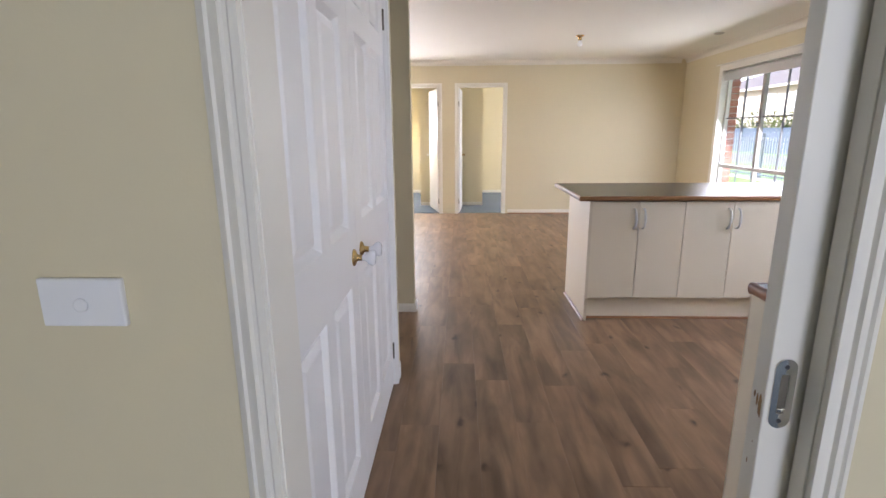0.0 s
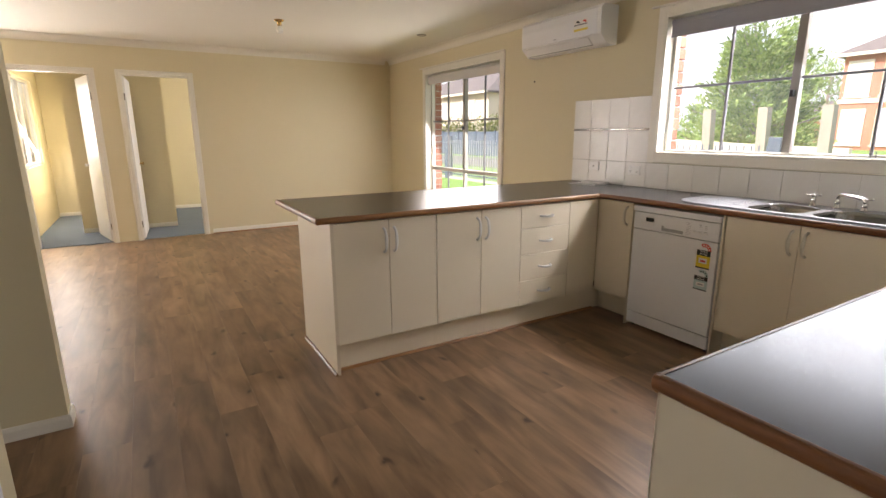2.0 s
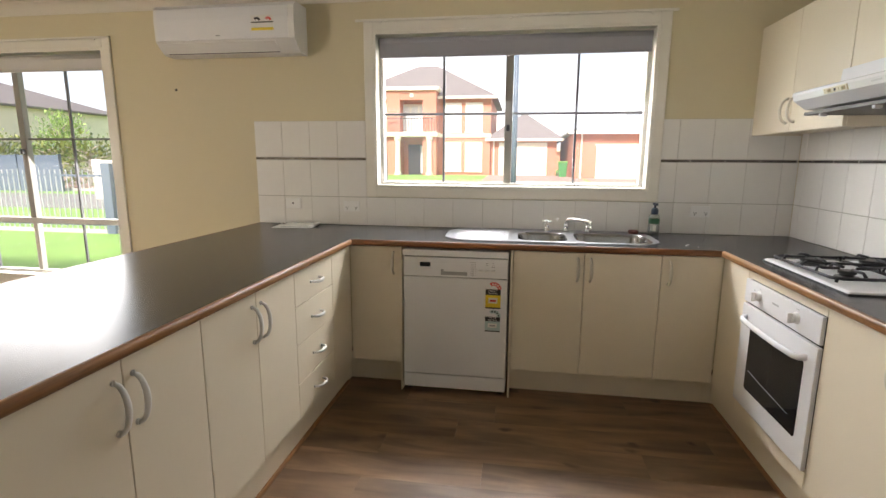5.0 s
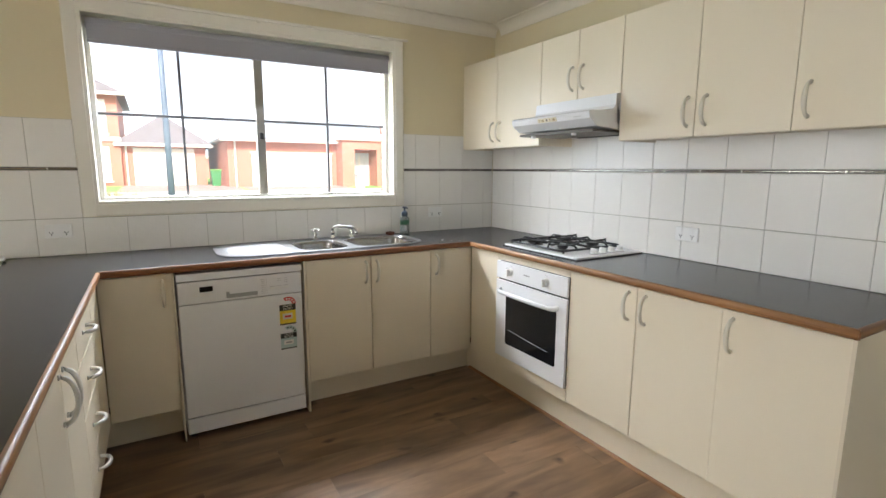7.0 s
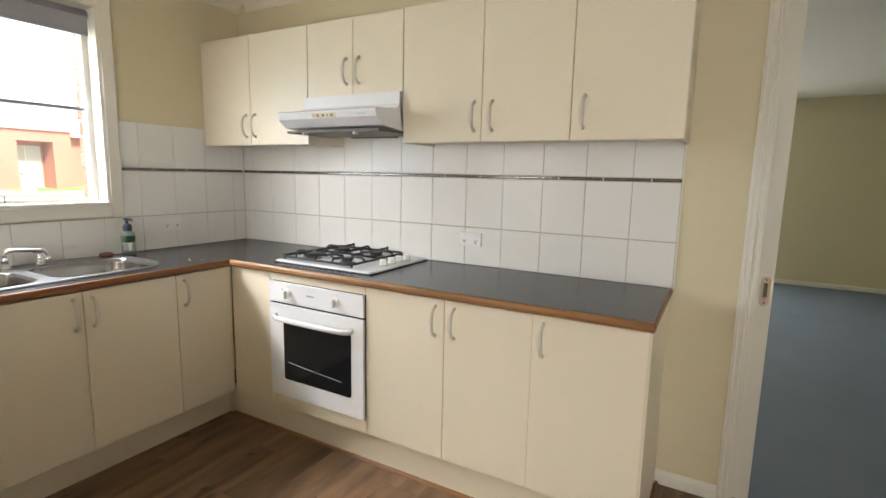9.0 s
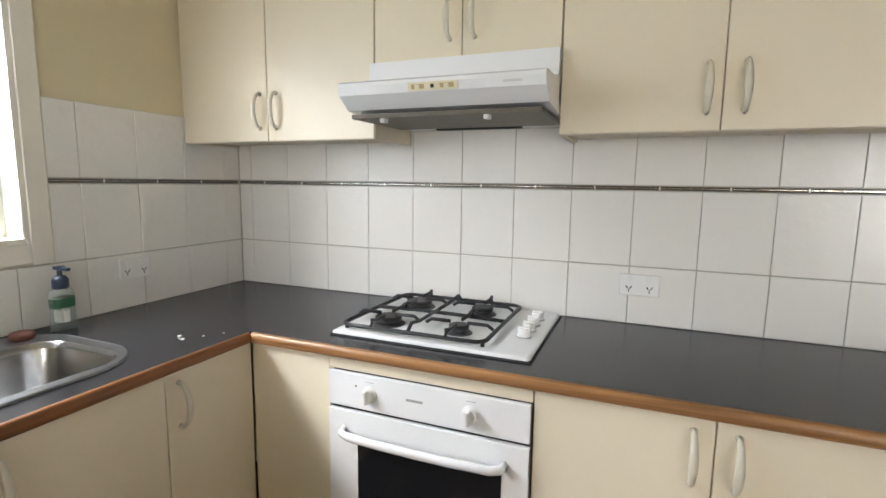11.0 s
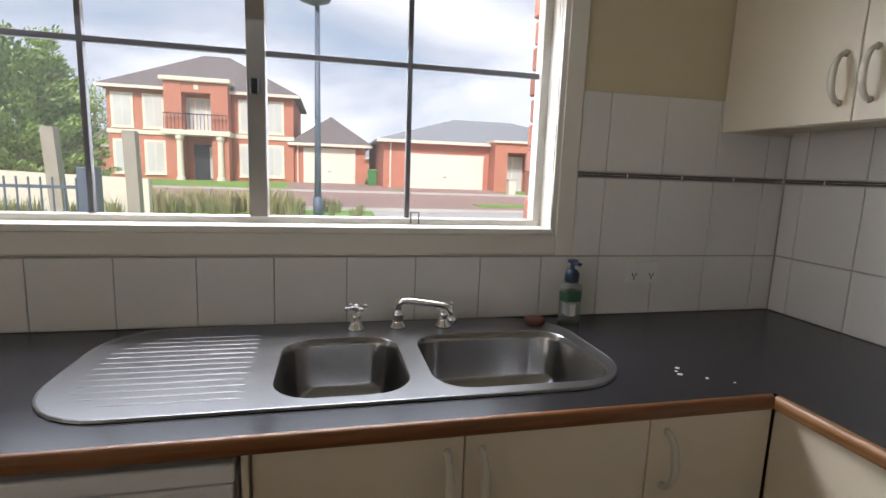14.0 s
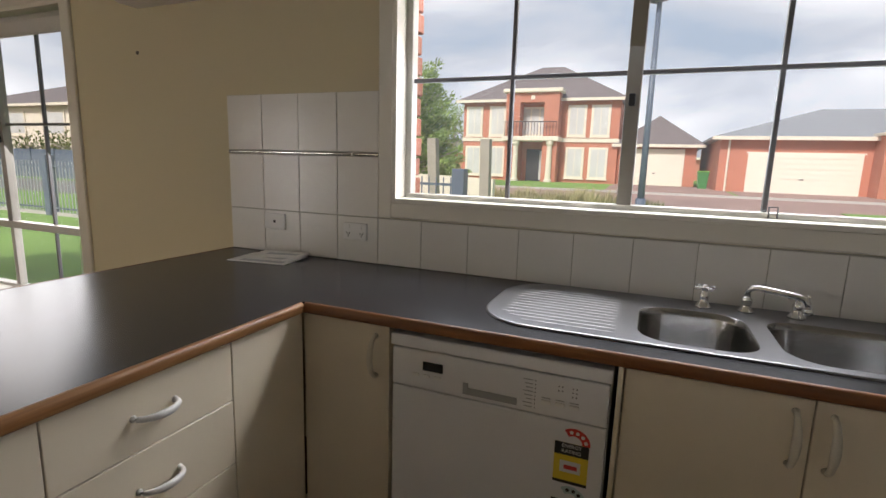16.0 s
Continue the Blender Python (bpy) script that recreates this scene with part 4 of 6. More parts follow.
b = tube([(2.50, YS + 0.017, 0.425), (2.38, YS + 0.0165, 0.413), (2.16, YS + 0.0162, 0.398)], 0.0015, 6)
part("rack_glint", b, GREYP, od)
pts = [(2.575, YS + 0.010, 0.655), (2.570, YS + 0.035, 0.652), (2.545, YS + 0.045, 0.650), (2.44, YS + 0.050, 0.649), (2.335, YS + 0.051, 0.649), (2.23, YS + 0.050, 0.649), (2.125, YS + 0.045, 0.650), (2.10, YS + 0.035, 0.652), (2.095, YS + 0.010, 0.655)]
part("handle", tube(pts, 0.013, 10, flat=0.75), ENAMEL, od, smooth=True)
for x in (2.49, 2.19):
    k = lathe([(0.024, 0), (0.024, 0.004), (0.019, 0.008), (0.018, 0.018), (0.0, 0.019)], (0, 0, 0), 20)
    box(-0.005, 0.005, -0.019, 0.021, 0.012, 0.034, 0.003, k)
    part("knob", moved(k, axes((x, YS + 0.012, 0.772), X, -Z, Y)), WHITEP, oc, smooth=False)
    part("marking", box(x - 0.014, x + 0.012, YS + 0.0118, YS + 0.0124, 0.806, 0.8075), GREYP, oc)
part("indicator", cyl((2.533, YS + 0.012, 0.79), (2.533, YS + 0.0128, 0.79), 0.0028, n=10), INK, oc)
part("name_plate", box(2.325, 2.375, YS + 0.0118, YS + 0.0126, 0.774, 0.781), GREYP, oc)

# ---- gas cooktop ----
ck = thing("cooktop", (2.365, 1.075, BT), "white four-burner gas cooktop with black trivets", "cooktop")
part("gasket", box(2.056, 2.674, 0.823, 1.327, BT, BT + 0.005), DARK, ck)
part("plate", loft([[(x, y, z) for x, y in rounded(2.365, 1.075, 0.612 + d, 0.498 + d, r, 4)] for d, z, r in ((0, BT + 0.005, 0.01), (0, BT + 0.010, 0.01), (-0.012, BT + 0.014, 0.012), (-0.03, BT + 0.0145, 0.02))], cap_start=True), ENAMEL, ck)
zp = BT + 0.0145
for x, y, r in ((2.545, 1.19, 0.042), (2.545, 0.955, 0.046), (2.305, 1.19, 0.030), (2.305, 0.955, 0.036)):
    bu = part("burner", lathe([(r + 0.012, 0), (r + 0.010, 0.003), (r * 0.8, 0.005), (r * 0.8, 0.012), (r, 0.013), (r, 0.017), (r * 0.9, 0.019), (0, 0.019)], (x, y, zp), 24), BURN, ck, smooth=False)
    part("burner_cap", lathe([(r, 0.017), (r + 0.001, 0.021), (r, 0.025), (r - 0.004, 0.027), (0, 0.027)], (x, y, zp), 24), BLACK, bu)
zg = zp + 0.033
tr = part("trivet", tube([(x, y, zg - 0.018) for x, y in rounded(2.423, 1.072, 0.46, 0.455, 0.035, 5)], 0.0064, 8, closed=True), BLACK, ck, smooth=True)
part("trivet_bar", tube([(2.65, 1.072, zg - 0.016), (2.50, 1.072, zg - 0.012), (2.35, 1.072, zg - 0.012), (2.195, 1.072, zg - 0.016)], 0.0064, 8), BLACK, tr, smooth=True)
for ys in (-1, 1):
    for x in (2.545, 2.305):
        yb = 1.072 + ys * 0.118
        for s in (-1, 1):
            # fingers that reach over the burner along x, and across y
            part("finger", tube([(x + s * 0.108, yb, zg - 0.012), (x + s * 0.09, yb, zg), (x + s * 0.028, yb, zg)], 0.0058, 8), BLACK, tr, smooth=True)
            ye = yb + s * (0.11 if s == ys else 0.114)
            part("finger", tube([(x, ye, zg - 0.016), (x, ye - s * 0.004, zg + 0.006), (x, ye - s * 0.02, zg), (x, yb + s * 0.03, zg)], 0.0058, 8), BLACK, tr, smooth=True)
    ym = 1.072 + ys * 0.114
    part("trivet_bar", tube([(2.425, 1.072 + ys * 0.226, zg - 0.016), (2.425, 1.072 + ys * 0.20, zg + 0.004), (2.425, ym + 0.03, zg - 0.004), (2.425, ym - 0.03, zg - 0.004), (2.425, 1.072, zg - 0.004)], 0.0058, 8), BLACK, tr, smooth=True)
for x in (2.64, 2.20):
    for y in (0.86, 1.285):
        part("trivet_foot", cyl((x, y, zp), (x, y, zg - 0.016), 0.006, n=8), BLACK, tr)
for k in range(4):
    y = 0.945 + k * 0.068
    b = lathe([(0.021, 0), (0.021, 0.005), (0.017, 0.010), (0.016, 0.022), (0.013, 0.026), (0, 0.026)], (2.115, y, zp), 18)
    box(2.096, 2.134, y - 0.004, y + 0.004, zp + 0.012, zp + 0.031, 0.002, b)
    kn = part("knob", b, WHITEP, ck)
    part("knob_ring", lathe([(0.0235, 0), (0.0235, 0.003), (0.021, 0.004), (0.0, 0.004)], (2.115, y, zp), 18), GREYP, kn)
    part("pointer", box(2.097, 2.101, y - 0.0012, y + 0.0012, zp + 0.028, zp + 0.0315), INK, kn)

# ---- rangehood ----
hd = thing("rangehood", (2.35, SW, 1.5), "white slide-front rangehood under the short cabinet", "rangehood")
part("body", prism([(0.0, 0.02), (0.275, 0.045), (0.30, 0.055), (0.305, 0.206), (0.0, 0.206)], axes((2.05, SW + 0.001, 1.535), Y, Z, X), 0.598), WHITEP, hd)
front_prof = [(0.285, 0.028), (0.44, 0.040), (0.488, 0.075), (0.497, 0.098), (0.495, 0.108), (0.485, 0.114), (0.37, 0.118), (0.33, 0.13), (0.317, 0.15), (0.312, 0.206), (0.300, 0.206), (0.285, 0.10)]
vi = part("visor", prism(front_prof, axes((2.05, SW + 0.001, 1.535), Y, Z, X), 0.605), ENAMEL, hd)
part("filter", box(2.068, 2.636, 0.93, 1.252, 1.550, 1.562), FILTER, hd, "greasy mesh filter")
part("rear_slot", box(2.20, 2.50, 0.90, 0.925, 1.546, 1.556), DARK, hd)
for x in (2.22, 2.54):
    part("filter_clip", box(x - 0.008, x + 0.008, 1.215, 1.24, 1.538, 1.556, 0.002), WHITEP, hd)
ym = axes((2.355, SW + 0.001 + 0.4935, 1.535 + 0.088), X, Vector((0, 0.35, 0.94)).normalized(), Vector((0, 0.94, -0.35)).normalized())
sp2 = part("switch_panel", moved(box(-0.072, 0.072, -0.011, 0.011, -0.003, 0.003, 0.001), ym), CREAMP, vi)
for x0, x1 in ((-0.062, -0.022), (0.024, 0.062)):
    part("slider_slot", moved(box(x0, x1, -0.006, 0.006, 0.002, 0.0035), ym), mat("tan_slot", (0.42, 0.32, 0.17), 0.5, bump=0), sp2)
    part("slider", moved(box((x0 + x1) / 2 - 0.007, (x0 + x1) / 2 + 0.007, -0.0055, 0.0055, 0.003, 0.009, 0.001), ym), CREAMP, sp2)
part("indicator", moved(box(-0.005, 0.005, -0.005, 0.005, 0.002, 0.004), ym), DARK, sp2)
part("name_plate", moved(box(-0.245, -0.195, -0.003, 0.003, -0.002, 0.0006), ym), mat("pale_grey_print", (0.62, 0.63, 0.64), 0.5, bump=0), vi)


# ---- power points and switches ----
def outlet(at, out, up, w, h, label, holes, category="power point"):
    at, out, up = Vector(at), Vector(out), Vector(up)
    side = up.cross(out)
    m = axes(at, side, up, out)
    t = thing("power_point", at, label, category)
    part("plate", moved(box(-w / 2, w / 2, -h / 2, h / 2, 0, 0.011, 0.003), m), WHITEP, t)
    for kind, u, v in holes:
        if kind == "rocker":
            part("rocker", moved(box(u - 0.006, u + 0.006, v - 0.009, v + 0.009, 0.010, 0.0145, 0.0015), m), WHITEP, t)
        elif kind == "button":
            part("rocker", moved(lathe([(0.011, 0.010), (0.011, 0.0145), (0.009, 0.0155), (0, 0.0155)], (u, v, 0), 20), m), WHITEP, t)
        elif kind == "socket":
            b = bmesh.new()
            for a, du, dv in ((30, -0.006, 0.004), (-30, 0.006, 0.004), (0, 0, -0.007)):
                c = box(-0.0016, 0.0016, -0.0055, 0.0055, 0.0104, 0.0113)
                moved(c, pose(u + du, v + dv, 0, 0, 0, a), b)
            part("socket", moved(b, m), DARK, t)
        elif kind == "jack":
            part("socket", moved(box(u - 0.006, u + 0.006, v - 0.006, v + 0.006, 0.0104, 0.0115, 0.001), m), DARK, t)
    return t


DBL = [("rocker", -0.03, 0.02), ("rocker", 0.03, 0.02), ("socket", -0.032, -0.012), ("socket", 0.032, -0.012)]
outlet((1.808, SW + 0.008, 1.035), Y, Z, 0.125, 0.072, "white double power point on the tiled wall", DBL)
outlet((EW - 0.008, 3.602, 1.032), -X, Z, 0.115, 0.072, "white double power point on the tiled wall", DBL)
outlet((EW - 0.008, 1.335, 1.043), -X, Z, 0.115, 0.072, "white double power point on the tiled wall", DBL)
outlet((EW - 0.008, 4.03, 1.045), -X, Z, 0.115, 0.072, "white wall plate with one jack socket", [("jack", 0.0, 0.0)], "wall plate")
outlet((-0.571, 0.70, 1.088), -Y, Z, 0.130, 0.076, "white light switch plate on the cream wall", [("button", 0.0, -0.003)], "light switch")

# papers left in the corner of the worktop
for k, (x, y, w, h, a, z, th) in enumerate(((3.375, 3.955, 0.19, 0.27, 8, 0, 0.003), (3.40, 3.95, 0.11, 0.22, -6, 0.003, 0.006), (3.42, 3.92, 0.10, 0.21, 12, 0.009, 0.012))):
    t = thing("letter", (x, y, BT + z), "white printed letter lying on the worktop" if k else "open white leaflet lying on the worktop", "paper", "letters on the worktop")
    m = pose(x, y, BT + z + 0.0005, 0, 0, a)
    part("sheet", moved(box(-w / 2, w / 2, -h / 2, h / 2, 0, th, 0.001 if th > 0.004 else 0), m), PAPER, t)
    part("print", moved(box(-w / 2 + 0.015, -w / 2 + 0.05, -h / 2 + 0.02, h / 2 - 0.05, th, th + 0.0004), m), GREYP, t)

# ---- air conditioner ----
ac = thing("air_conditioner", (EW, 4.37, 2.03), "white wall-mounted split air conditioner", "air conditioner")
ax = axes((EW, 3.885, 2.03), -X, Z, Y)
part("casing", prism([(0, 0), (0.10, 0.0), (0.125, 0.012), (0.185, 0.068), (0.19, 0.075), (0.196, 0.20), (0.190, 0.27), (0.165, 0.295), (0, 0.30)], ax, 0.97), WHITEP, ac)
part("front_cover", prism([(0.186, 0.075), (0.194, 0.075), (0.200, 0.20), (0.195, 0.268), (0.188, 0.275)], axes((EW, 3.925, 2.03), -X, Z, Y), 0.905), ENAMEL, ac)
part("louvre", prism([(0.128, 0.010), (0.132, 0.006), (0.190, 0.060), (0.187, 0.066)], axes((EW, 4.02, 2.03), -X, Z, Y), 0.79), WHITEP, ac)
part("louvre_gap", prism([(0.124, 0.006), (0.127, 0.004), (0.130, 0.008), (0.128, 0.012)], axes((EW, 4.02, 2.029), -X, Z, Y), 0.79), DARK, ac)
part("name_plate", box(EW - 0.1985, EW - 0.196, 4.39, 4.42, 2.125, 2.131), GREYP, ac)
sa = part("energy_sticker", box(EW - 0.2005, EW - 0.1975, 4.02, 4.17, 2.152, 2.168), YEL, ac, "yellow and white energy rating sticker")
part("sticker_paper", box(EW - 0.2008, EW - 0.199, 4.02, 4.17, 2.169, 2.24), PAPER, sa)
part("print", box(EW - 0.2014, EW - 0.2004, 4.02, 4.17, 2.196, 2.203), INK, sa)
part("arc", arc_band(4.13, 2.205, 0.012, 0.026, 0.3, 2.4, EW - 0.2016, EW - 0.2004, 8), INK, sa)
part("arc", arc_band(4.055, 2.205, 0.012, 0.026, 0.3, 2.4, EW - 0.2016, EW - 0.2004, 8), RED, sa)
wp = thing("wall_plug", (EW, 4.875, 1.826), "small dark plug in the cream wall", "wall plug")
part("plug", moved(lathe([(0.010, 0), (0.008, 0.005), (0.0, 0.006)], (0, 0, 0), 10), axes((EW, 4.875, 1.826), Y, Z, -X)), FILTER, wp)

# ---- ceiling fittings ----
cl = thing("ceiling_light", (1.41, 6.27, CEILZ), "brass ceiling lamp holder with a bare glass bulb", "ceiling light")
dn = pose(0, 0, 0, 180, 0, 0)
part("rose", lathe([(0.048, 0), (0.048, 0.006), (0.035, 0.016), (0.022, 0.022), (0.020, 0.05), (0.022, 0.055), (0.0, 0.056)], (1.41, 6.27, CEILZ), 20, m=dn), BRASS, cl, smooth=True)
part("bulb", lathe([(0.012, 0.05), (0.014, 0.065), (0.028, 0.085), (0.031, 0.102), (0.024, 0.12), (0.0, 0.129)], (1.41, 6.27, CEILZ), 20, m=dn), mat("frosted_bulb", (0.8, 0.8, 0.78), 0.15, bump=0), cl, smooth=True)
dl = thing("smoke_alarm", (3.0, 6.25, CEILZ), "small round grey ceiling fitting", "ceiling fitting")
part("disc", lathe([(0.055, 0), (0.055, 0.006), (0.04, 0.012), (0.0, 0.012)], (3.0, 6.25, CEILZ), 24, m=dn), mat("tarnished_metal", (0.35, 0.33, 0.29), 0.4, metal=0.5), dl)

# ---- sliding door in the south wall ----
sd = tagged(thing("door_1", (0.12, 0.75, 0), "cream door frame with a sliding door in its pocket", "door"), kind="structure")
b = box(-0.305, -0.285, 0.695, 0.805, 0, 2.04)
box(-0.285, 0.563, 0.695, 0.805, 2.04, 2.06, bm=b)
part("jamb", b, TRIM, sd)
part("jamb", box(0.545, 0.563, 0.695, 0.727, 0, 2.04, 0.001), TRIM, sd)
part("jamb", box(0.545, 0.563, 0.773, 0.805, 0, 2.04, 0.001), TRIM, sd)
sl = part("sliding_leaf", box(0.488, 0.64, 0.732, 0.768, 0.012, 2.03, 0.0015, seg=1), TRIM, sd)
architrave(sd, "y", 0.70, -1, -0.288, 0.548, 0, 2.045, 0.058)
architrave(sd, "y", 0.80, 1, -0.288, 0.548, 0, 2.045, 0.058)
for face, way in ((0.732, -1), (0.768, 1)):
    pm = axes((0.514, face, 0.925), X * -way, Z, Y * way)
    b = bmesh.new()
    edges = []
    for w, h, r in ((0.034, 0.120, 0.0169), (0.014, 0.068, 0.003)):
        vs = [b.verts.new((x, y, 0.002)) for x, y in rounded(0, 0, w, h, r, 6)]
        edges += [b.edges.new((vs[k], vs[(k + 1) % len(vs)])) for k in range(len(vs))]
    bmesh.ops.triangle_fill(b, use_beauty=True, edges=edges)
    loft([[(x, y, 0.002) for x, y in rounded(0, 0, 0.034, 0.120, 0.0169, 6)], [(x, y, 0.0) for x, y in rounded(0, 0, 0.036, 0.122, 0.0178, 6)]], b, cap_end=False)
    part("pull_plate", moved(b, pm), CHROME, sl, "chrome flush pull")
    part("recess", moved(box(-0.007, 0.007, -0.034, 0.034, 0.0003, 0.0006), pm), FILTER, sl)
    part("finger_pull", moved(box(-0.006, 0.006, -0.032, -0.024, 0.0005, 0.004, 0.0015), pm), CHROME, sl)
    for v in (-0.047, 0.047):
        part("screw", moved(lathe([(0.004, 0.001), (0.0035, 0.0028), (0.0, 0.0024)], (0, v, 0), 10), pm), DARK, sl)
RAWW = wood_mat("bare_wood_chip", (0.22, 0.12, 0.05), (0.42, 0.27, 0.13), 2, 0.7, per_piece=False)
for y0, z0, w, h in ((0.779, 0.90, 0.009, 0.020), (0.787, 0.905, 0.006, 0.012), (0.776, 0.885, 0.004, 0.008), (0.795, 0.912, 0.005, 0.007), (0.783, 0.83, 0.002, 0.002), (0.79, 0.79, 0.003, 0.006)):
    part("paint_chip", moved(lathe([(1, 0.0003), (0.7, 0.0008), (0, 0.0009)], (0, 0, 0), 7), axes((0.488, y0 - 0.037, z0), Y * w / 2, Z * h, -X)), RAWW, sd)
thr = struct("threshold", box(-0.285, 0.545, 0.735, 0.765, 0.0, 0.008, 0.003), RAIL, "dark metal strip between carpet and boards", "threshold")

# ---- pantry doors ----
pd = tagged(thing("door_2", (-0.36, 1.665, 0), "white panelled double pantry doors with porcelain knobs, closed", "door"), kind="structure")
b = box(-0.45, -0.345, 0.87, 0.895, 0, 2.06)
box(-0.45, -0.345, 2.445, 2.47, 0, 2.06, bm=b)
box(-0.45, -0.345, 0.895, 2.445, 2.04, 2.06, bm=b)
part("jamb", b, DOORW, pd)
architrave(pd, "x", -0.35, 1, 0.89, 2.45, 0, 2.045, 0.058, material=DOORW)


def panel_leaf(parent, y0, y1, hinge, knob):
    """A moulded six-panel leaf facing +x; its panels are sunk with a sloped edge and a raised field."""
    x1, z0, z1, bot = -0.358, 0.008, 2.036, 0.034
    st, mid = 0.105, 0.085
    cols = [(y0 + st, (y0 + y1) / 2 - mid / 2), ((y0 + y1) / 2 + mid / 2, y1 - st)]
    rows = [(0.19, 0.835), (1.03, 1.67), (1.76, 1.93)]
    holes = [(*c, *r) for c in cols for r in rows]
    leaf = part("door_leaf", wall("x", x1 - bot, x1, y0, y1, z0, z1, holes), DOORW, parent)
    for a, c, d, e in holes:
        loops = []
        for inset, dx in ((0, 0.0), (0.003, -0.003), (0.014, -0.017), (0.017, -0.020), (0.022, -0.020), (0.025, -0.013), (0.048, -0.005), (0.052, -0.004)):
            loops.append([(x1 + dx, a + inset, d + inset), (x1 + dx, c - inset, d + inset), (x1 + dx, c - inset, e - inset), (x1 + dx, a + inset, e - inset)])
        part("panel", loft(loops), DOORW, leaf)
    for z in (0.20, 1.84):
        y = y1 if hinge > 0 else y0
        part("hinge", cyl((x1 + 0.003, y + hinge * 0.003, z - 0.045), (x1 + 0.003, y + hinge * 0.003, z + 0.045), 0.006, n=10), FILTER, leaf)
    km = axes((x1, knob, 0.925), Y, Z, X)
    kb = part("knob_rose", moved(lathe([(0.029, 0), (0.029, 0.003), (0.024, 0.007), (0.013, 0.011), (0.011, 0.016), (0.010, 0.030), (0, 0.030)], (0, 0, 0), 20), km), BRASS, leaf, smooth=True)
    part("knob", moved(lathe([(0.009, 0.026), (0.010, 0.036), (0.014, 0.045), (0.023, 0.053), (0.0265, 0.061), (0.0265, 0.067), (0.022, 0.073), (0.0, 0.076)], (0, 0, 0), 24), km), PORC, kb, "white porcelain knob", smooth=True)


panel_leaf(pd, 0.898, 1.667, -1, 1.608)
panel_leaf(pd, 1.671, 2.442, 1, 1.735)
b = box(-0.349, -0.330, 2.51, 2.545, 0, 0.09, 0.002)
part("plinth_block", b, DOORW, pd)

# ---- bedroom doors ----
for n, (u0, u1, hx, hy, ang) in enumerate(((-1.10, -0.33, -0.352, NW + 0.06, 76), (-0.04, 0.715, -0.018, NW + 0.06, 86.5))):
    t = tagged(thing("door_%d" % (n + 3), ((u0 + u1) / 2, NW, 0), "cream bedroom door standing open inwards", "door"), kind="structure")
    b = box(u0, u0 + 0.018, NW - 0.003, NW + 0.103, 0, 2.05)
    box(u1 - 0.018, u1, NW - 0.003, NW + 0.103, 0, 2.05, bm=b)
    box(u0 + 0.018, u1 - 0.018, NW - 0.003, NW + 0.103, 2.032, 2.05, bm=b)
    part("jamb", b, TRIM, t)
    architrave(t, "y", NW, -1, u0 + 0.006, u1 - 0.006, 0, 2.044, 0.05)
    s = 1 if n else -1
    a = radians(ang)
    d, side = Vector((s * math.cos(a), math.sin(a), 0)), Vector((-math.sin(a) * s, math.cos(a), 0))
    w = -side if n else side
    m = axes((hx, hy, 0.012), d, w if n == 0 else -side, Z)
    leaf = part("door_leaf", moved(box(0, 0.735, -0.018, 0.018, 0, 2.012, 0.002), m), DOORW, t)
    for zz in (0.2, 1.78):
        part("hinge", cyl((hx, hy - 0.02, zz - 0.04), (hx, hy - 0.02, zz + 0.04), 0.007, n=10), FILTER, t)
    for sgn in (-1, 1):
        k = lathe([(0.024, 0.018), (0.024, 0.021), (0.010, 0.026), (0.009, 0.04), (0.020, 0.048), (0.023, 0.056), (0.018, 0.064), (0, 0.066)], (0, 0, 0), 16)
        part("knob", moved(k, m @ axes((0.68, 0, 0.93), X, Z * -sgn, Y * sgn)), BRASS if n else WHITEP, leaf, smooth=True)

# window of the far bedroom, with the pale day outside
wb = tagged(thing("window_3", (-1.27, 9.9, 0.9), "white aluminium bedroom window with one mullion", "window"), kind="structure")
fr = box(-1.30, -1.25, 9.2, 9.24, 0.9, 2.1, 0.003)
box(-1.30, -1.25, 10.56, 10.6, 0.9, 2.1, 0.003, fr)
box(-1.30, -1.25, 9.24, 10.56, 2.06, 2.1, 0.003, fr)
box(-1.305, -1.25, 9.24, 10.56, 0.9, 0.94, 0.003, fr)
part("window_frame", fr, ALU, wb)
part("mullion", box(-1.295, -1.255, 9.88, 9.92, 0.94, 2.06, 0.003), ALU, wb)
for ya, yc in ((9.24, 9.88), (9.92, 10.56)):
    pn = part("pane", box(-1.278, -1.274, ya, yc, 0.94, 2.06), GLASS, wb)
    pn.visible_shadow = False
DAY = bpy.data.materials.new("pale_day_outside")
DAY.use_nodes = True
dnn, dll = DAY.node_tree.nodes, DAY.node_tree.links
dnn.remove(dnn["Principled BSDF"])
dem = dnn.new("ShaderNodeEmission")
dem.inputs["Color"].default_value, dem.inputs["Strength"].default_value = (0.80, 0.80, 0.84, 1), 1.0
dll.new(dem.outputs[0], dnn["Material Output"].inputs[0])
struct("backdrop_west", box(-7.05, -7.0, 7.0, 16.0, -0.3, 3.2), DAY, "pale daylight beyond the bedroom window", "sky")

# ---- tiles ----
CACHE = {}


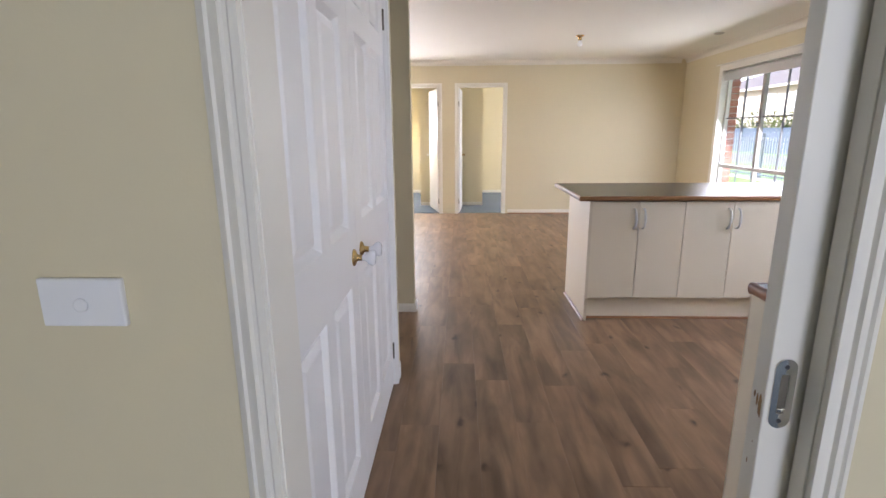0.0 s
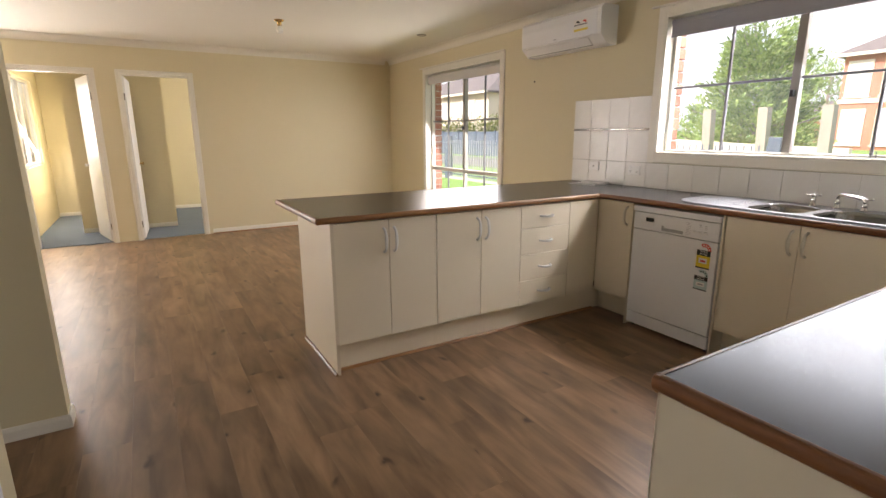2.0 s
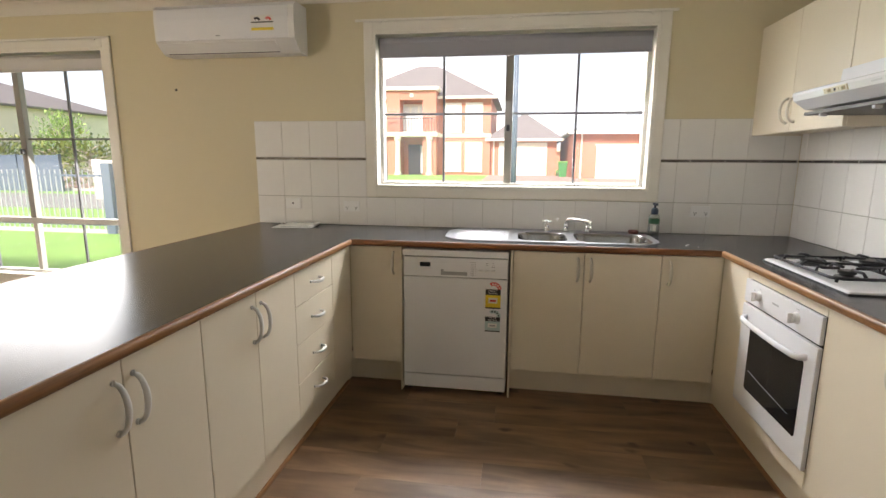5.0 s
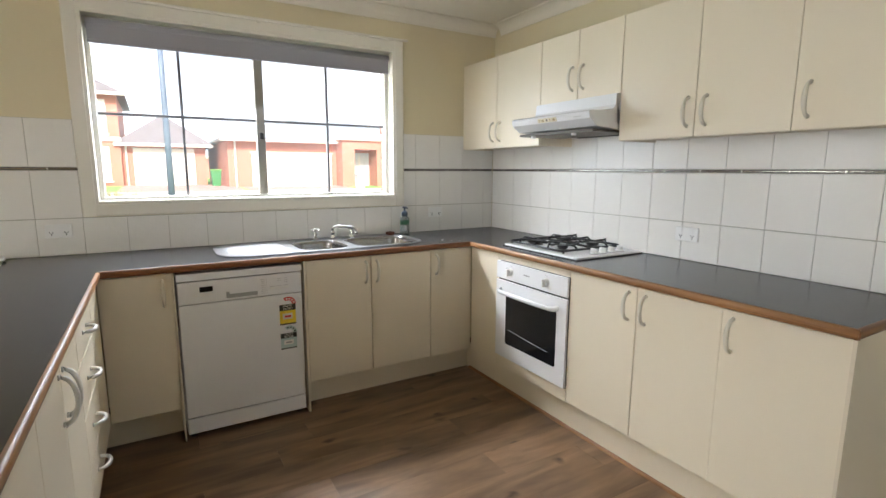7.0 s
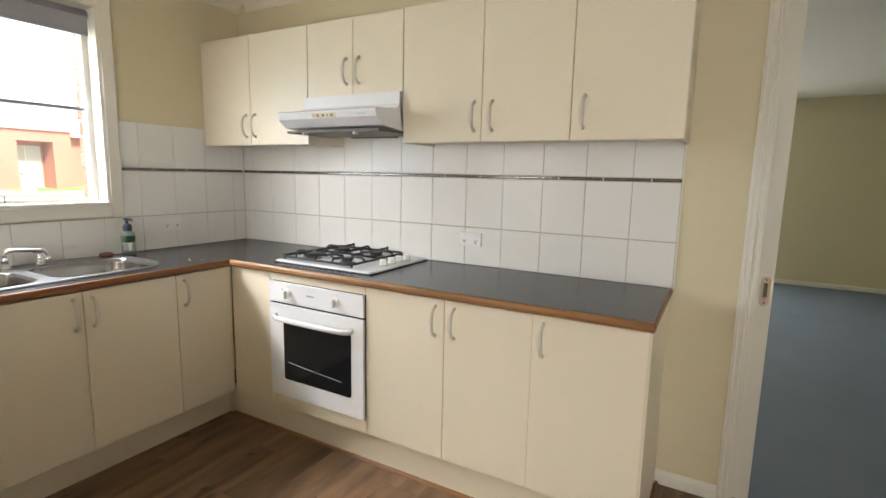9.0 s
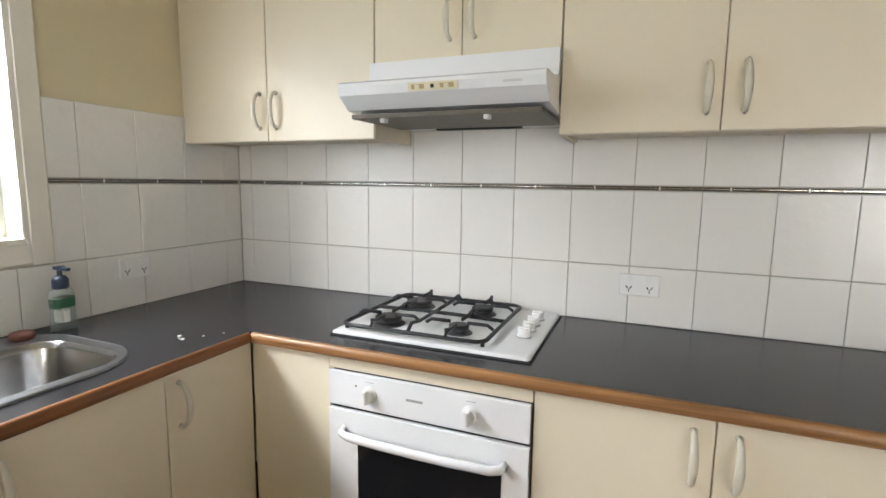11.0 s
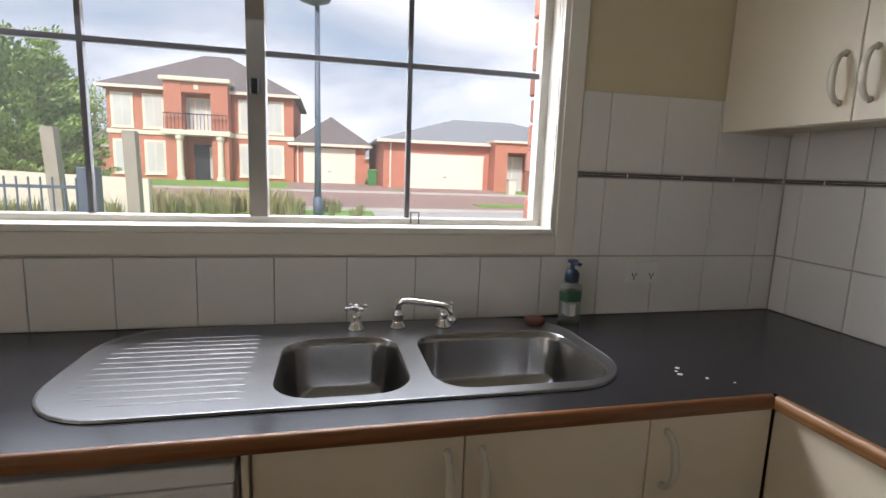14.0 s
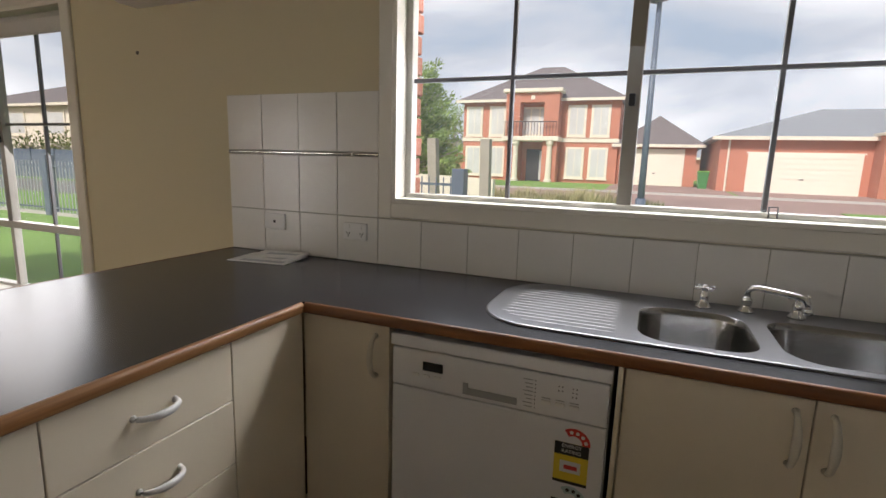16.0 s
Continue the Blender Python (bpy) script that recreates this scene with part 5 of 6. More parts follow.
def piece(name, size, material, parent, at, bevel=0.0015):
    """One tile, plank or brick; alike pieces share a mesh."""
    key = (name, material.name, *[round(s, 4) for s in size])
    if key not in CACHE:
        b = bmesh.new()
        bmesh.ops.create_cube(b, size=1)
        bmesh.ops.scale(b, verts=b.verts, vec=size)
        bmesh.ops.bevel(b, geom=list(b.edges), offset=bevel, segments=1, affect="EDGES")
        me = bpy.data.meshes.new(name)
        b.to_mesh(me)
        b.free()
        me.materials.append(material)
        CACHE[key] = me
    ob = new(name, CACHE[key])
    ob.parent = parent
    ob.location = Vector(at) - ORIGIN.get(parent, Vector())
    return ob


ROWS_Z = [(BT + 0.001, 1.095), (1.097, 1.346), (1.364, 1.608)]
splash_e = struct("splashback_east", box(EW - 0.004, EW, 0.81, 3.485, BT, 1.098), GROUT, "white glazed tiles under and beside the window", "tiles")
part("grout_bed", box(EW - 0.004, EW, 0.81, 1.607, 1.098, 1.608), GROUT, splash_e)
part("grout_bed", box(EW - 0.004, EW, 3.485, 4.297, BT, 1.608), GROUT, splash_e)
splash_s = struct("splashback_south", box(0.848, EW - 0.004, SW, SW + 0.004, BT, 1.608), GROUT, "white glazed tiles along the cooktop wall", "tiles")
G = 0.0023
ej = [0.808] + [0.895 + 0.2 * k for k in range(18)]
ej[-1] = 4.297
for a, c in zip(ej, ej[1:]):
    for r, (z0, z1) in enumerate(ROWS_Z):
        for p, q in ([(a, c)] if r == 0 else [(a, min(c, 1.606)), (max(a, 3.482), c)]):
            if q - p > 0.012:
                piece("tile", (0.006, q - p - G, z1 - z0 - G), TILE, splash_e, (EW - 0.006, (p + q) / 2, (z0 + z1) / 2))
sj = [0.848] + [1.04 + 0.2005 * k for k in range(13)] + [EW - 0.011]
for a, c in zip(sj, sj[1:]):
    for z0, z1 in ROWS_Z:
        if c - a > 0.012:
            piece("tile", (c - a - G, 0.006, z1 - z0 - G), TILE, splash_s, ((a + c) / 2, SW + 0.006, (z0 + z1) / 2))
zr = 1.355
for p, q in ((0.82, 1.604), (3.484, 4.297)):
    part("trim_strip", box(EW - 0.011, EW - 0.003, p, q, zr - 0.0065, zr + 0.0065, 0.003), RAIL, splash_e, "dark metallic trim strip")
    part("trim_line", box(EW - 0.012, EW - 0.009, p, q, zr - 0.0004, zr + 0.0009), RAILHI, splash_e)
part("trim_strip", box(0.848, EW - 0.012, SW + 0.003, SW + 0.011, zr - 0.0065, zr + 0.0065, 0.003), RAIL, splash_s, "dark metallic trim strip")
part("trim_line", box(0.848, EW - 0.012, SW + 0.009, SW + 0.012, zr - 0.0004, zr + 0.0009), RAILHI, splash_s)
GDOT = mat("white_grout_spot", (0.72, 0.70, 0.65), 0.7, bump=0)
for k in range(13):
    xd = 0.964 + 0.2005 * k
    part("grout_spot", box(xd - 0.0025, xd + 0.0025, SW + 0.0095, SW + 0.0122, zr - 0.0055, zr + 0.0055, 0.0008, seg=1), GDOT, splash_s)
for yd in (1.02, 1.22, 1.42, 3.62, 3.82, 4.02, 4.22):
    part("grout_spot", box(EW - 0.0122, EW - 0.0095, yd - 0.0025, yd + 0.0025, zr - 0.0055, zr + 0.0055, 0.0008, seg=1), GDOT, splash_e)
part("tile_edge", box(0.842, 0.847, SW, SW + 0.010, BT, 1.609), TRIM, splash_s)

# ---- floor boards ----
fl = struct("floor", box(-1.75, EW, 0.755, NW + 0.05, -0.012, -0.010), DARK, "brown oak-look plank floor", "floor")
PW, PL = 0.181, 1.22
rng = random.Random(7)
x, k = EW - PW / 2, 0
while x > -1.75:
    y = 0.756 - rng.uniform(0.05, 0.95) * PL
    while y < NW + 0.05:
        a, c = max(y, 0.756), min(y + PL, NW + 0.05)
        if c - a > 0.06:
            piece("plank", (PW - 0.0002, round(c - a, 2) - 0.0002, 0.009), PLANK, fl, (x, (a + c) / 2, -0.0046), 0.0003)
        y += PL
    x -= PW
struct("floor_passage", box(-3.0, -1.75, 2.66, NW + 0.05, -0.012, 0.0), PLANK, "brown oak-look floor of the lounge end", "floor")
quad_bead((0.895, YP + 0.048, 0), (2.96, YP + 0.048, 0), -Y)
quad_bead((0.862, YS - 0.05, 0), (3.0, YS - 0.05, 0), Y)
struct("trim", prism([(0, 0), (0.014, 0), (0.0125, 0.007), (0.008, 0.0125), (0, 0.014)], axes((0.893, 3.40, 0), -X, Z, Y), 0.63), EDGE, "dark timber-look bead along the floor", "trim")
struct("trim", prism([(0, 0), (0.014, 0), (0.0125, 0.007), (0.008, 0.0125), (0, 0.014)], axes((0.846, SW, 0), -X, Z, Y), 0.60), EDGE, "dark timber-look bead along the floor", "trim")
quad_bead((0.80, NW - 0.012, 0), (EW, NW - 0.012, 0), -Y)

# ---- brick reveals outside the windows ----
bw = struct("brick_wall", wall("x", EW + 0.145, EW + 0.25, -1.0, 9.0, -0.15, 2.72, [(W1[0] - 0.02, W1[1] + 0.02, 1.09, 2.16), (W2[0] - 0.02, W2[1] + 0.02, 0.35, 2.12)]), MORTAR, "red brick outer wall round the windows", "wall")
for y, zs, w in ((W1[0], 1.10, 1), (W1[1], 1.10, -1), (W2[0], 0.36, 1), (W2[1], 0.36, -1)):
    z, k = zs, 0
    while z + 0.076 < 2.16:
        piece("brick", (0.112, 0.11, 0.076), BRICK, bw, (EW + 0.198, y - w * (0.048 + 0.004 * (k % 3)), z + 0.038), 0.004)
        z += 0.086
        k += 1
for (a, c), z in (((W1[0], W1[1]), 1.085), ((W2[0], W2[1]), 0.345)):
    y = a
    while y < c:
        piece("brick", (0.13, 0.076, 0.06), BRICK, bw, (EW + 0.20, y + 0.04, z), 0.004)
        y += 0.086
struct("soffit", box(EW + 0.15, EW + 1.0, -1.0, 9.0, 2.72, 2.76), TRIM, "painted eaves lining above the windows", "eaves")
struct("gutter", box(EW + 1.0, EW + 1.11, -1.0, 9.0, 2.70, 2.82, 0.01), TRIM, "painted gutter along the eaves", "gutter")

# ---- outside ----
GRASS = mat("lawn_grass", (0.19, 0.34, 0.065), 0.95, vary=0.35, scale=0.6, grain=30, bump=0.2)
ROADM = mat("pale_asphalt", (0.20, 0.19, 0.18), 0.9, vary=0.15, scale=0.5, grain=40, bump=0.1)
PAVER = mat("red_brown_paving", (0.36, 0.24, 0.20), 0.9, vary=0.25, scale=0.7, grain=25, bump=0.1)
CONC = mat("pale_concrete", (0.48, 0.46, 0.42), 0.9, vary=0.1, scale=1.0, grain=40, bump=0.05)
FBRICK = mat("orange_red_brick", (0.50, 0.20, 0.13), 0.9, vary=0.18, scale=1.5, grain=14, bump=0.1)
CREAM = mat("cream_render", (0.74, 0.68, 0.56), 0.8, vary=0.05, scale=1, grain=30)
ROOF1 = mat("brown_grey_roof_tile", (0.17, 0.145, 0.14), 0.8, vary=0.2, scale=2, grain=20, bump=0.1)
ROOF2 = mat("blue_grey_roof_tile", (0.27, 0.285, 0.30), 0.8, vary=0.2, scale=2, grain=20, bump=0.1)
GDOOR = mat("cream_garage_door", (0.78, 0.73, 0.62), 0.6, vary=0.03, scale=2, grain=30)
NIGHT = mat("curtained_window_glass", (0.58, 0.59, 0.58), 0.15, vary=0.2, scale=1.0, bump=0)
IRON = mat("dark_iron", (0.03, 0.03, 0.035), 0.5)
POSTM = mat("weathered_timber_post", (0.36, 0.32, 0.27), 0.9, vary=0.2, scale=6, grain=60, bump=0.2)
STEELB = mat("blue_grey_steel", (0.10, 0.13, 0.18), 0.5, vary=0.08)
FENCEM = mat("pale_steel_fence", (0.42, 0.43, 0.44), 0.5, vary=0.05)


def ground_z(x):
    return -0.15 + 0.45 * min(1, max(0, (x - 12) / 20))


def strip(name, x0, x1, y0, y1, lift, material, label, category):
    """A piece of ground that follows the slope, lifted over the sheet below it."""
    xs = sorted({x0, x1, *[v for v in (12, 32) if x0 < v < x1]})
    b = bmesh.new()
    rows = [[b.verts.new((x, y, ground_z(x) + lift)) for y in (y0, y1)] for x in xs]
    for A, B in zip(rows, rows[1:]):
        b.faces.new((A[0], B[0], B[1], A[1]))
    side = [r[0] for r in rows], [r[1] for r in rows]
    geo = bmesh.ops.extrude_face_region(b, geom=list(b.faces))
    bmesh.ops.translate(b, verts=[v for v in geo["geom"] if isinstance(v, bmesh.types.BMVert)], vec=(0, 0, -max(0.03, lift)))
    return struct(name, b, material, label, category)


strip("ground", EW + 0.25, 900, -700, 900, 0.0, GRASS, "green lawn and open ground outside", "ground")
strip("road", 13.0, 17.0, 9.5, 200, 0.02, ROADM, "pale street beyond the fence", "road")
strip("road", 18.5, 26.5, -120, 200, 0.02, PAVER, "red-brown paved street", "road")
strip("forecourt", 10.0, 18.35, -60, 1.0, 0.02, CONC, "pale paved forecourt", "pavement")
strip("verge", 20.2, 21.3, -6.6, -3.3, 0.05, GRASS, "small grass island in the paving", "grass")
strip("driveway", 26.5, 36, -1.2, 4.6, 0.03, PAVER, "red-brown paved driveway", "driveway")
strip("driveway", 26.5, 32, -7.3, -1.4, 0.03, PAVER, "red-brown paved driveway", "driveway")
strip("pavement", 26.5, 28.0, -120, -7.4, 0.035, CONC, "pale concrete footpath", "pavement")
strip("kerb", 26.35, 26.5, -120, 120, 0.12, CONC, "concrete kerb along the street", "kerb")
strip("kerb", 18.35, 18.5, -120, 120, 0.10, CONC, "concrete kerb along the street", "kerb")


def hip_roof(parent, x0, x1, y0, y1, z, rise, material, over=0.45):
    """A hipped roof with eaves thickness."""
    x0, x1, y0, y1 = x0 - over, x1 + over, y0 - over, y1 + over
    b = bmesh.new()
    w, d = x1 - x0, y1 - y0
    h = min(w, d) / 2
    if d >= w:
        r = [((x0 + x1) / 2, y0 + h, z + rise), ((x0 + x1) / 2, y1 - h, z + rise)]
    else:
        r = [(x0 + h, (y0 + y1) / 2, z + rise), (x1 - h, (y0 + y1) / 2, z + rise)]
    base = [b.verts.new(p) for p in ((x0, y0, z), (x1, y0, z), (x1, y1, z), (x0, y1, z))]
    low = [b.verts.new((v.co.x, v.co.y, z - 0.12)) for v in base]
    a, c = b.verts.new(r[0]), b.verts.new((r[1][0] + 1e-3, r[1][1] + 1e-3, r[1][2]))
    if d >= w:
        for f in ((base[0], base[1], a), (base[1], base[2], c, a), (base[2], base[3], c), (base[3], base[0], a, c)):
            b.faces.new(f)
    else:
        for f in ((base[3], base[0], a), (base[0], base[1], c, a), (base[1], base[2], c), (base[2], base[3], a, c)):
            b.faces.new(f)
    for k in range(4):
        b.faces.new((low[k], low[(k + 1) % 4], base[(k + 1) % 4], base[k]))
    b.faces.new(low[::-1])
    rf = part("roof", b, material, parent)
    part("fascia", box(x0 - 0.06, x0, y0, y1, z - 0.16, z + 0.02), CREAM, rf)
    return rf


def far_window(parent, x, y0, y1, z0, z1, rows=2):
    """A window in a wall that faces -x: a pale surround proud of the wall, a sill and panes."""
    w = part("window", box(x - 0.06, x, y0 - 0.13, y1 + 0.13, z0 - 0.13, z1 + 0.13), CREAM, parent)
    n = 2
    for k in range(n):
        a = y0 + (y1 - y0) * k / n + 0.02
        part("pane", box(x - 0.075, x - 0.061, a, a + (y1 - y0) / n - 0.04, z0, z1), NIGHT, w)
    part("sill", box(x - 0.12, x, y0 - 0.18, y1 + 0.18, z0 - 0.2, z0 - 0.13), CREAM, w)
    return w


def garage_door(parent, x, y0, y1, z0, z1, n=8):
    g = part("garage_door", box(x - 0.03, x + 0.02, y0, y1, z0, z1), GDOOR, parent)
    for k in range(n):
        h = (z1 - z0) / n
        part("slat", box(x - 0.05, x - 0.03, y0 + 0.02, y1 - 0.02, z0 + k * h + 0.012, z0 + (k + 1) * h - 0.012, 0.005, seg=1), GDOOR, g)
    part("garage_handle", box(x - 0.08, x - 0.05, (y0 + y1) / 2 - 0.1, (y0 + y1) / 2 + 0.1, z0 + 0.75, z0 + 0.8), IRON, g)
    return g


# two-storey house across the street
HX, HZ = 36.0, 0.30
h1 = thing("house", (HX + 4, 9.9, HZ), "two-storey red brick house with a columned porch and balcony", "house")
part("wall", box(HX, HX + 9, 4.6, 15.2, HZ - 0.1, 5.68), FBRICK, h1)
part("string_course", box(HX - 0.08, HX, 4.55, 15.25, 2.95, 3.2), CREAM, h1)
hip_roof(h1, HX, HX + 9, 4.6, 15.2, 5.72, 2.9, ROOF1)
for y in (13.9, 12.2, 6.8, 5.3):
    far_window(h1, HX, y, y + 0.95, 3.45, 5.2)
    far_window(h1, HX, y, y + 0.95, 0.72, 2.5)
PX = HX - 1.1
for y in (8.3, 10.85):
    part("porch_pier", box(PX, HX, y, y + 0.95, HZ - 0.1, 6.05), FBRICK, h1)
part("porch_wall", box(PX + 0.05, HX, 9.25, 10.85, 5.45, 6.05), FBRICK, h1)
part("porch_cornice", box(PX - 0.2, HX, 8.1, 12.0, 6.05, 6.3, 0.04), CREAM, h1)
bal = part("balcony", box(PX - 0.35, HX, 8.15, 11.95, 2.95, 3.25, 0.04), CREAM, h1)
rail = box(PX - 0.32, PX - 0.28, 8.3, 11.8, 4.14, 4.2)
for k in range(18):
    y = 8.35 + k * 0.2
    box(PX - 0.315, PX - 0.29, y, y + 0.03, 3.25, 4.15, bm=rail)
part("balustrade", rail, IRON, bal)
bd = part("balcony_door", box(HX - 0.08, HX - 0.02, 9.1, 11.0, 3.27, 5.25), CREAM, h1)
for k in range(3):
    part("pane", box(HX - 0.1, HX - 0.081, 9.18 + k * 0.6, 9.68 + k * 0.6, 3.45, 5.1), NIGHT, bd)
fd = part("front_door", box(HX - 0.08, HX - 0.02, 9.05, 10.5, HZ, 2.45), IRON, h1)
part("side_light", box(HX - 0.1, HX - 0.081, 9.2, 9.6, HZ + 0.1, 2.35), NIGHT, fd)
for y in (8.75, 11.0):
    c = lathe([(0.26, 0), (0.26, 0.15), (0.19, 0.2), (0.16, 2.3), (0.2, 2.4), (0.24, 2.45), (0.24, 2.65), (0.0, 2.65)], (PX - 0.1, y, HZ), 14)
    part("column", c, CREAM, h1)
part("plaque", box(PX - 0.02, PX + 0.05, 9.9, 10.15, 5.62, 5.87), CREAM, h1)
# its garage
g1 = thing("garage", (HX + 3, 2.3, HZ), "red brick garage with a hipped roof and white door", "garage")
part("wall", box(HX + 0.3, HX + 7, -0.02, 4.59, HZ - 0.1, 2.82), FBRICK, g1)
hip_roof(g1, HX + 0.3, HX + 7, -0.02, 4.5, 2.86, 2.0, ROOF1)
garage_door(g1, HX + 0.28, 0.64, 4.0, HZ, 2.6)
part("downpipe", cyl((HX + 0.2, 4.35, HZ), (HX + 0.2, 4.35, 2.75), 0.05, n=8), CREAM, g1)

# single-storey house
X2, Z2 = 31.6, 0.27
h2 = thing("house", (X2 + 5, -6, Z2), "single-storey red brick house with a double garage", "house")
part("wall", box(X2, X2 + 11, -16, -0.75, Z2 - 0.2, 3.05), FBRICK, h2)
hip_roof(h2, X2, X2 + 11, -16, -0.75, 3.1, 1.9, ROOF2)
garage_door(h2, X2 - 0.03, -6.85, -2.05, Z2 - 0.02, 2.3)
part("lintel", box(X2 - 0.05, X2, -6.95, -1.95, 2.3, 2.36), CREAM, h2)
part("downpipe", cyl((X2 - 0.06, -1.15, Z2 - 0.1), (X2 - 0.06, -1.15, 3.0), 0.05, n=8), CREAM, h2)
for y in (-8.0, -10.3):
    part("porch_pier", box(X2 - 1.2, X2, y, y + 0.8, Z2 - 0.2, 2.6), FBRICK, h2)
part("porch_wall", box(X2 - 1.2, X2, -10.3, -7.2, 2.6, 3.15), FBRICK, h2)
part("porch_cornice", box(X2 - 1.35, X2, -10.45, -7.05, 3.15, 3.28), CREAM, h2)
f2 = part("front_door", box(X2 - 0.06, X2 - 0.01, -9.4, -8.0, Z2, 2.4), NIGHT, h2)
part("door_frame", box(X2 - 0.09, X2 - 0.061, -8.75, -8.68, Z2, 2.4), CREAM, f2)
mb = thing("letterbox", (27.6, -7.2, 0.3), "white rendered letterbox pillar", "letterbox")
part("pillar", box(27.4, 27.8, -7.45, -7.05, 0.15, 1.0, 0.02), CREAM, mb)
part("cap", box(27.35, 27.85, -7.5, -7.0, 1.0, 1.08, 0.01), CONC, mb)

# far roofs behind
for y, z, w, m in ((-2.6, 2.6, 9, ROOF2), (8, 2.9, 14, ROOF2), (-30, 2.7, 16, ROOF1), (30, 2.8, 16, ROOF1)):
    fh = thing("house", (64, y, 0.3), "distant low brick house with a tiled roof", "house")
    part("wall", box(60, 69, y - w / 2, y + w / 2, 0.2, z), FBRICK, fh)
    hip_roof(fh, 60, 69, y - w / 2, y + w / 2, z, 1.8, m)

# north-east house, seen through the lounge window
h3 = thing("house", (30, 42, 0.2), "pale rendered two-storey house with a grey roof", "house")
part("wall", box(24, 36, 34, 54, 0.0, 4.6), CREAM, h3)
hip_roof(h3, 24, 36, 34, 54, 4.6, 2.4, ROOF1)
for y in (36, 40, 44.5, 49):
    far_window(h3, 24, y, y + 1.8, 2.6, 4.0)
for x in (26, 30, 33):
    w = part("window", box(x - 0.1, x + 1.7, 33.94, 34, 1.0, 2.4), CREAM, h3)
    part("pane", box(x, x + 1.6, 33.92, 33.94, 1.1, 2.3), NIGHT, w)
ff = thing("boundary_fence", (18, 33, 0), "blue-grey steel sheet fence across the street", "fence")
for k in range(12):
    y = 21 + k * 2.0
    part("fence_sheet", box(18.0, 18.06, y, y + 1.96, -0.05, 1.45), STEELB, ff)
    part("post", box(17.96, 18.1, y - 0.05, y + 0.03, -0.05, 1.5), STEELB, ff)

# picket fence beside the lawn
fe = thing("picket_fence", (9.0, 15, -0.15), "open steel picket fence along the lawn", "fence")
for z in (0.02, 1.0):
    part("rail", box(8.985, 9.015, 5.25, 38, z - 0.02, z + 0.02), FENCEM if z > 2 else STEELB, fe)
pk = 0
y = 5.35
while y < 30:
    piece("picket", (0.018, 0.018, 1.25), STEELB if y < 8 else FENCEM, fe, (9.0, y, 0.49), 0.003)
    y += 0.125
    pk += 1
for y in (5.2, 10.5, 15.5, 20.5):
    part("post", box(8.9, 9.1, y - 0.1, y + 0.1, -0.15, 1.25, 0.01), STEELB, fe)
struct("edging", box(8.95, 9.05, 5.2, 38, -0.2, -0.08), CONC, "concrete edging under the fence", "edging")

# low cream wall and timber posts
lw = thing("garden_wall", (15.5, 10, 0), "low cream rendered garden wall with a sloping top", "garden wall")
b = prism([(6.6, -0.2), (17, -0.2), (17, 1.30), (12, 1.14), (9.2, 1.0), (6.6, 0.92)], axes((15.4, 0, 0), Y, Z, X), 0.2)
part("wall", b, CREAM, lw)
for y, h, lean in ((8.22, 1.87, 0.05), (6.95, 1.87, 0.045), (5.74, 1.86, 0.02)):
    t = thing("timber_post", (12.0, y, -0.15), "weathered square timber bollard post", "post", "timber posts by the wall")
    p = prism([(-0.1, -0.1), (0.1, -0.1), (0.1, 0.1), (-0.1, 0.1)], axes((12.0, y - lean, -0.2), X, Y, Vector((0, lean, 1)).normalized()), h + 0.2)
    part("post", p, POSTM, t)

# street lamp
sl2 = thing("street_lamp", (17.0, 2.67, 0), "blue-grey street lamp with a round hood", "street lamp")
part("pole", cyl((17, 2.67, -0.1), (17, 2.67, 5.75), 0.10, 0.065, 14), STEELB, sl2, smooth=True)
part("hood", lathe([(0.05, 5.72), (0.10, 5.74), (0.42, 5.86), (0.45, 5.90), (0.34, 6.0), (0.12, 6.08), (0.0, 6.1)], (17, 2.75, 0), 24), STEELB, sl2, smooth=True)
part("base", cyl((17, 2.67, -0.1), (17, 2.67, 0.5), 0.14, n=14), STEELB, sl2, smooth=True)

# green bin
gb = thing("wheelie_bin", (33.4, -0.25, 0.3), "green wheelie bin beside the house", "bin")
part("body", loft([[(x, y, z) for x, y in rounded(33.4, -0.25, 0.6 * s, 0.58 * s, 0.05, 3)] for s, z in ((0.75, 0.33), (1.0, 1.25))], cap_start=True), mat("green_plastic", (0.05, 0.22, 0.06), 0.5), gb)
part("lid", box(33.05, 33.75, -0.56, 0.06, 1.25, 1.33, 0.03), mat("lime_plastic", (0.16, 0.38, 0.06), 0.5), gb)


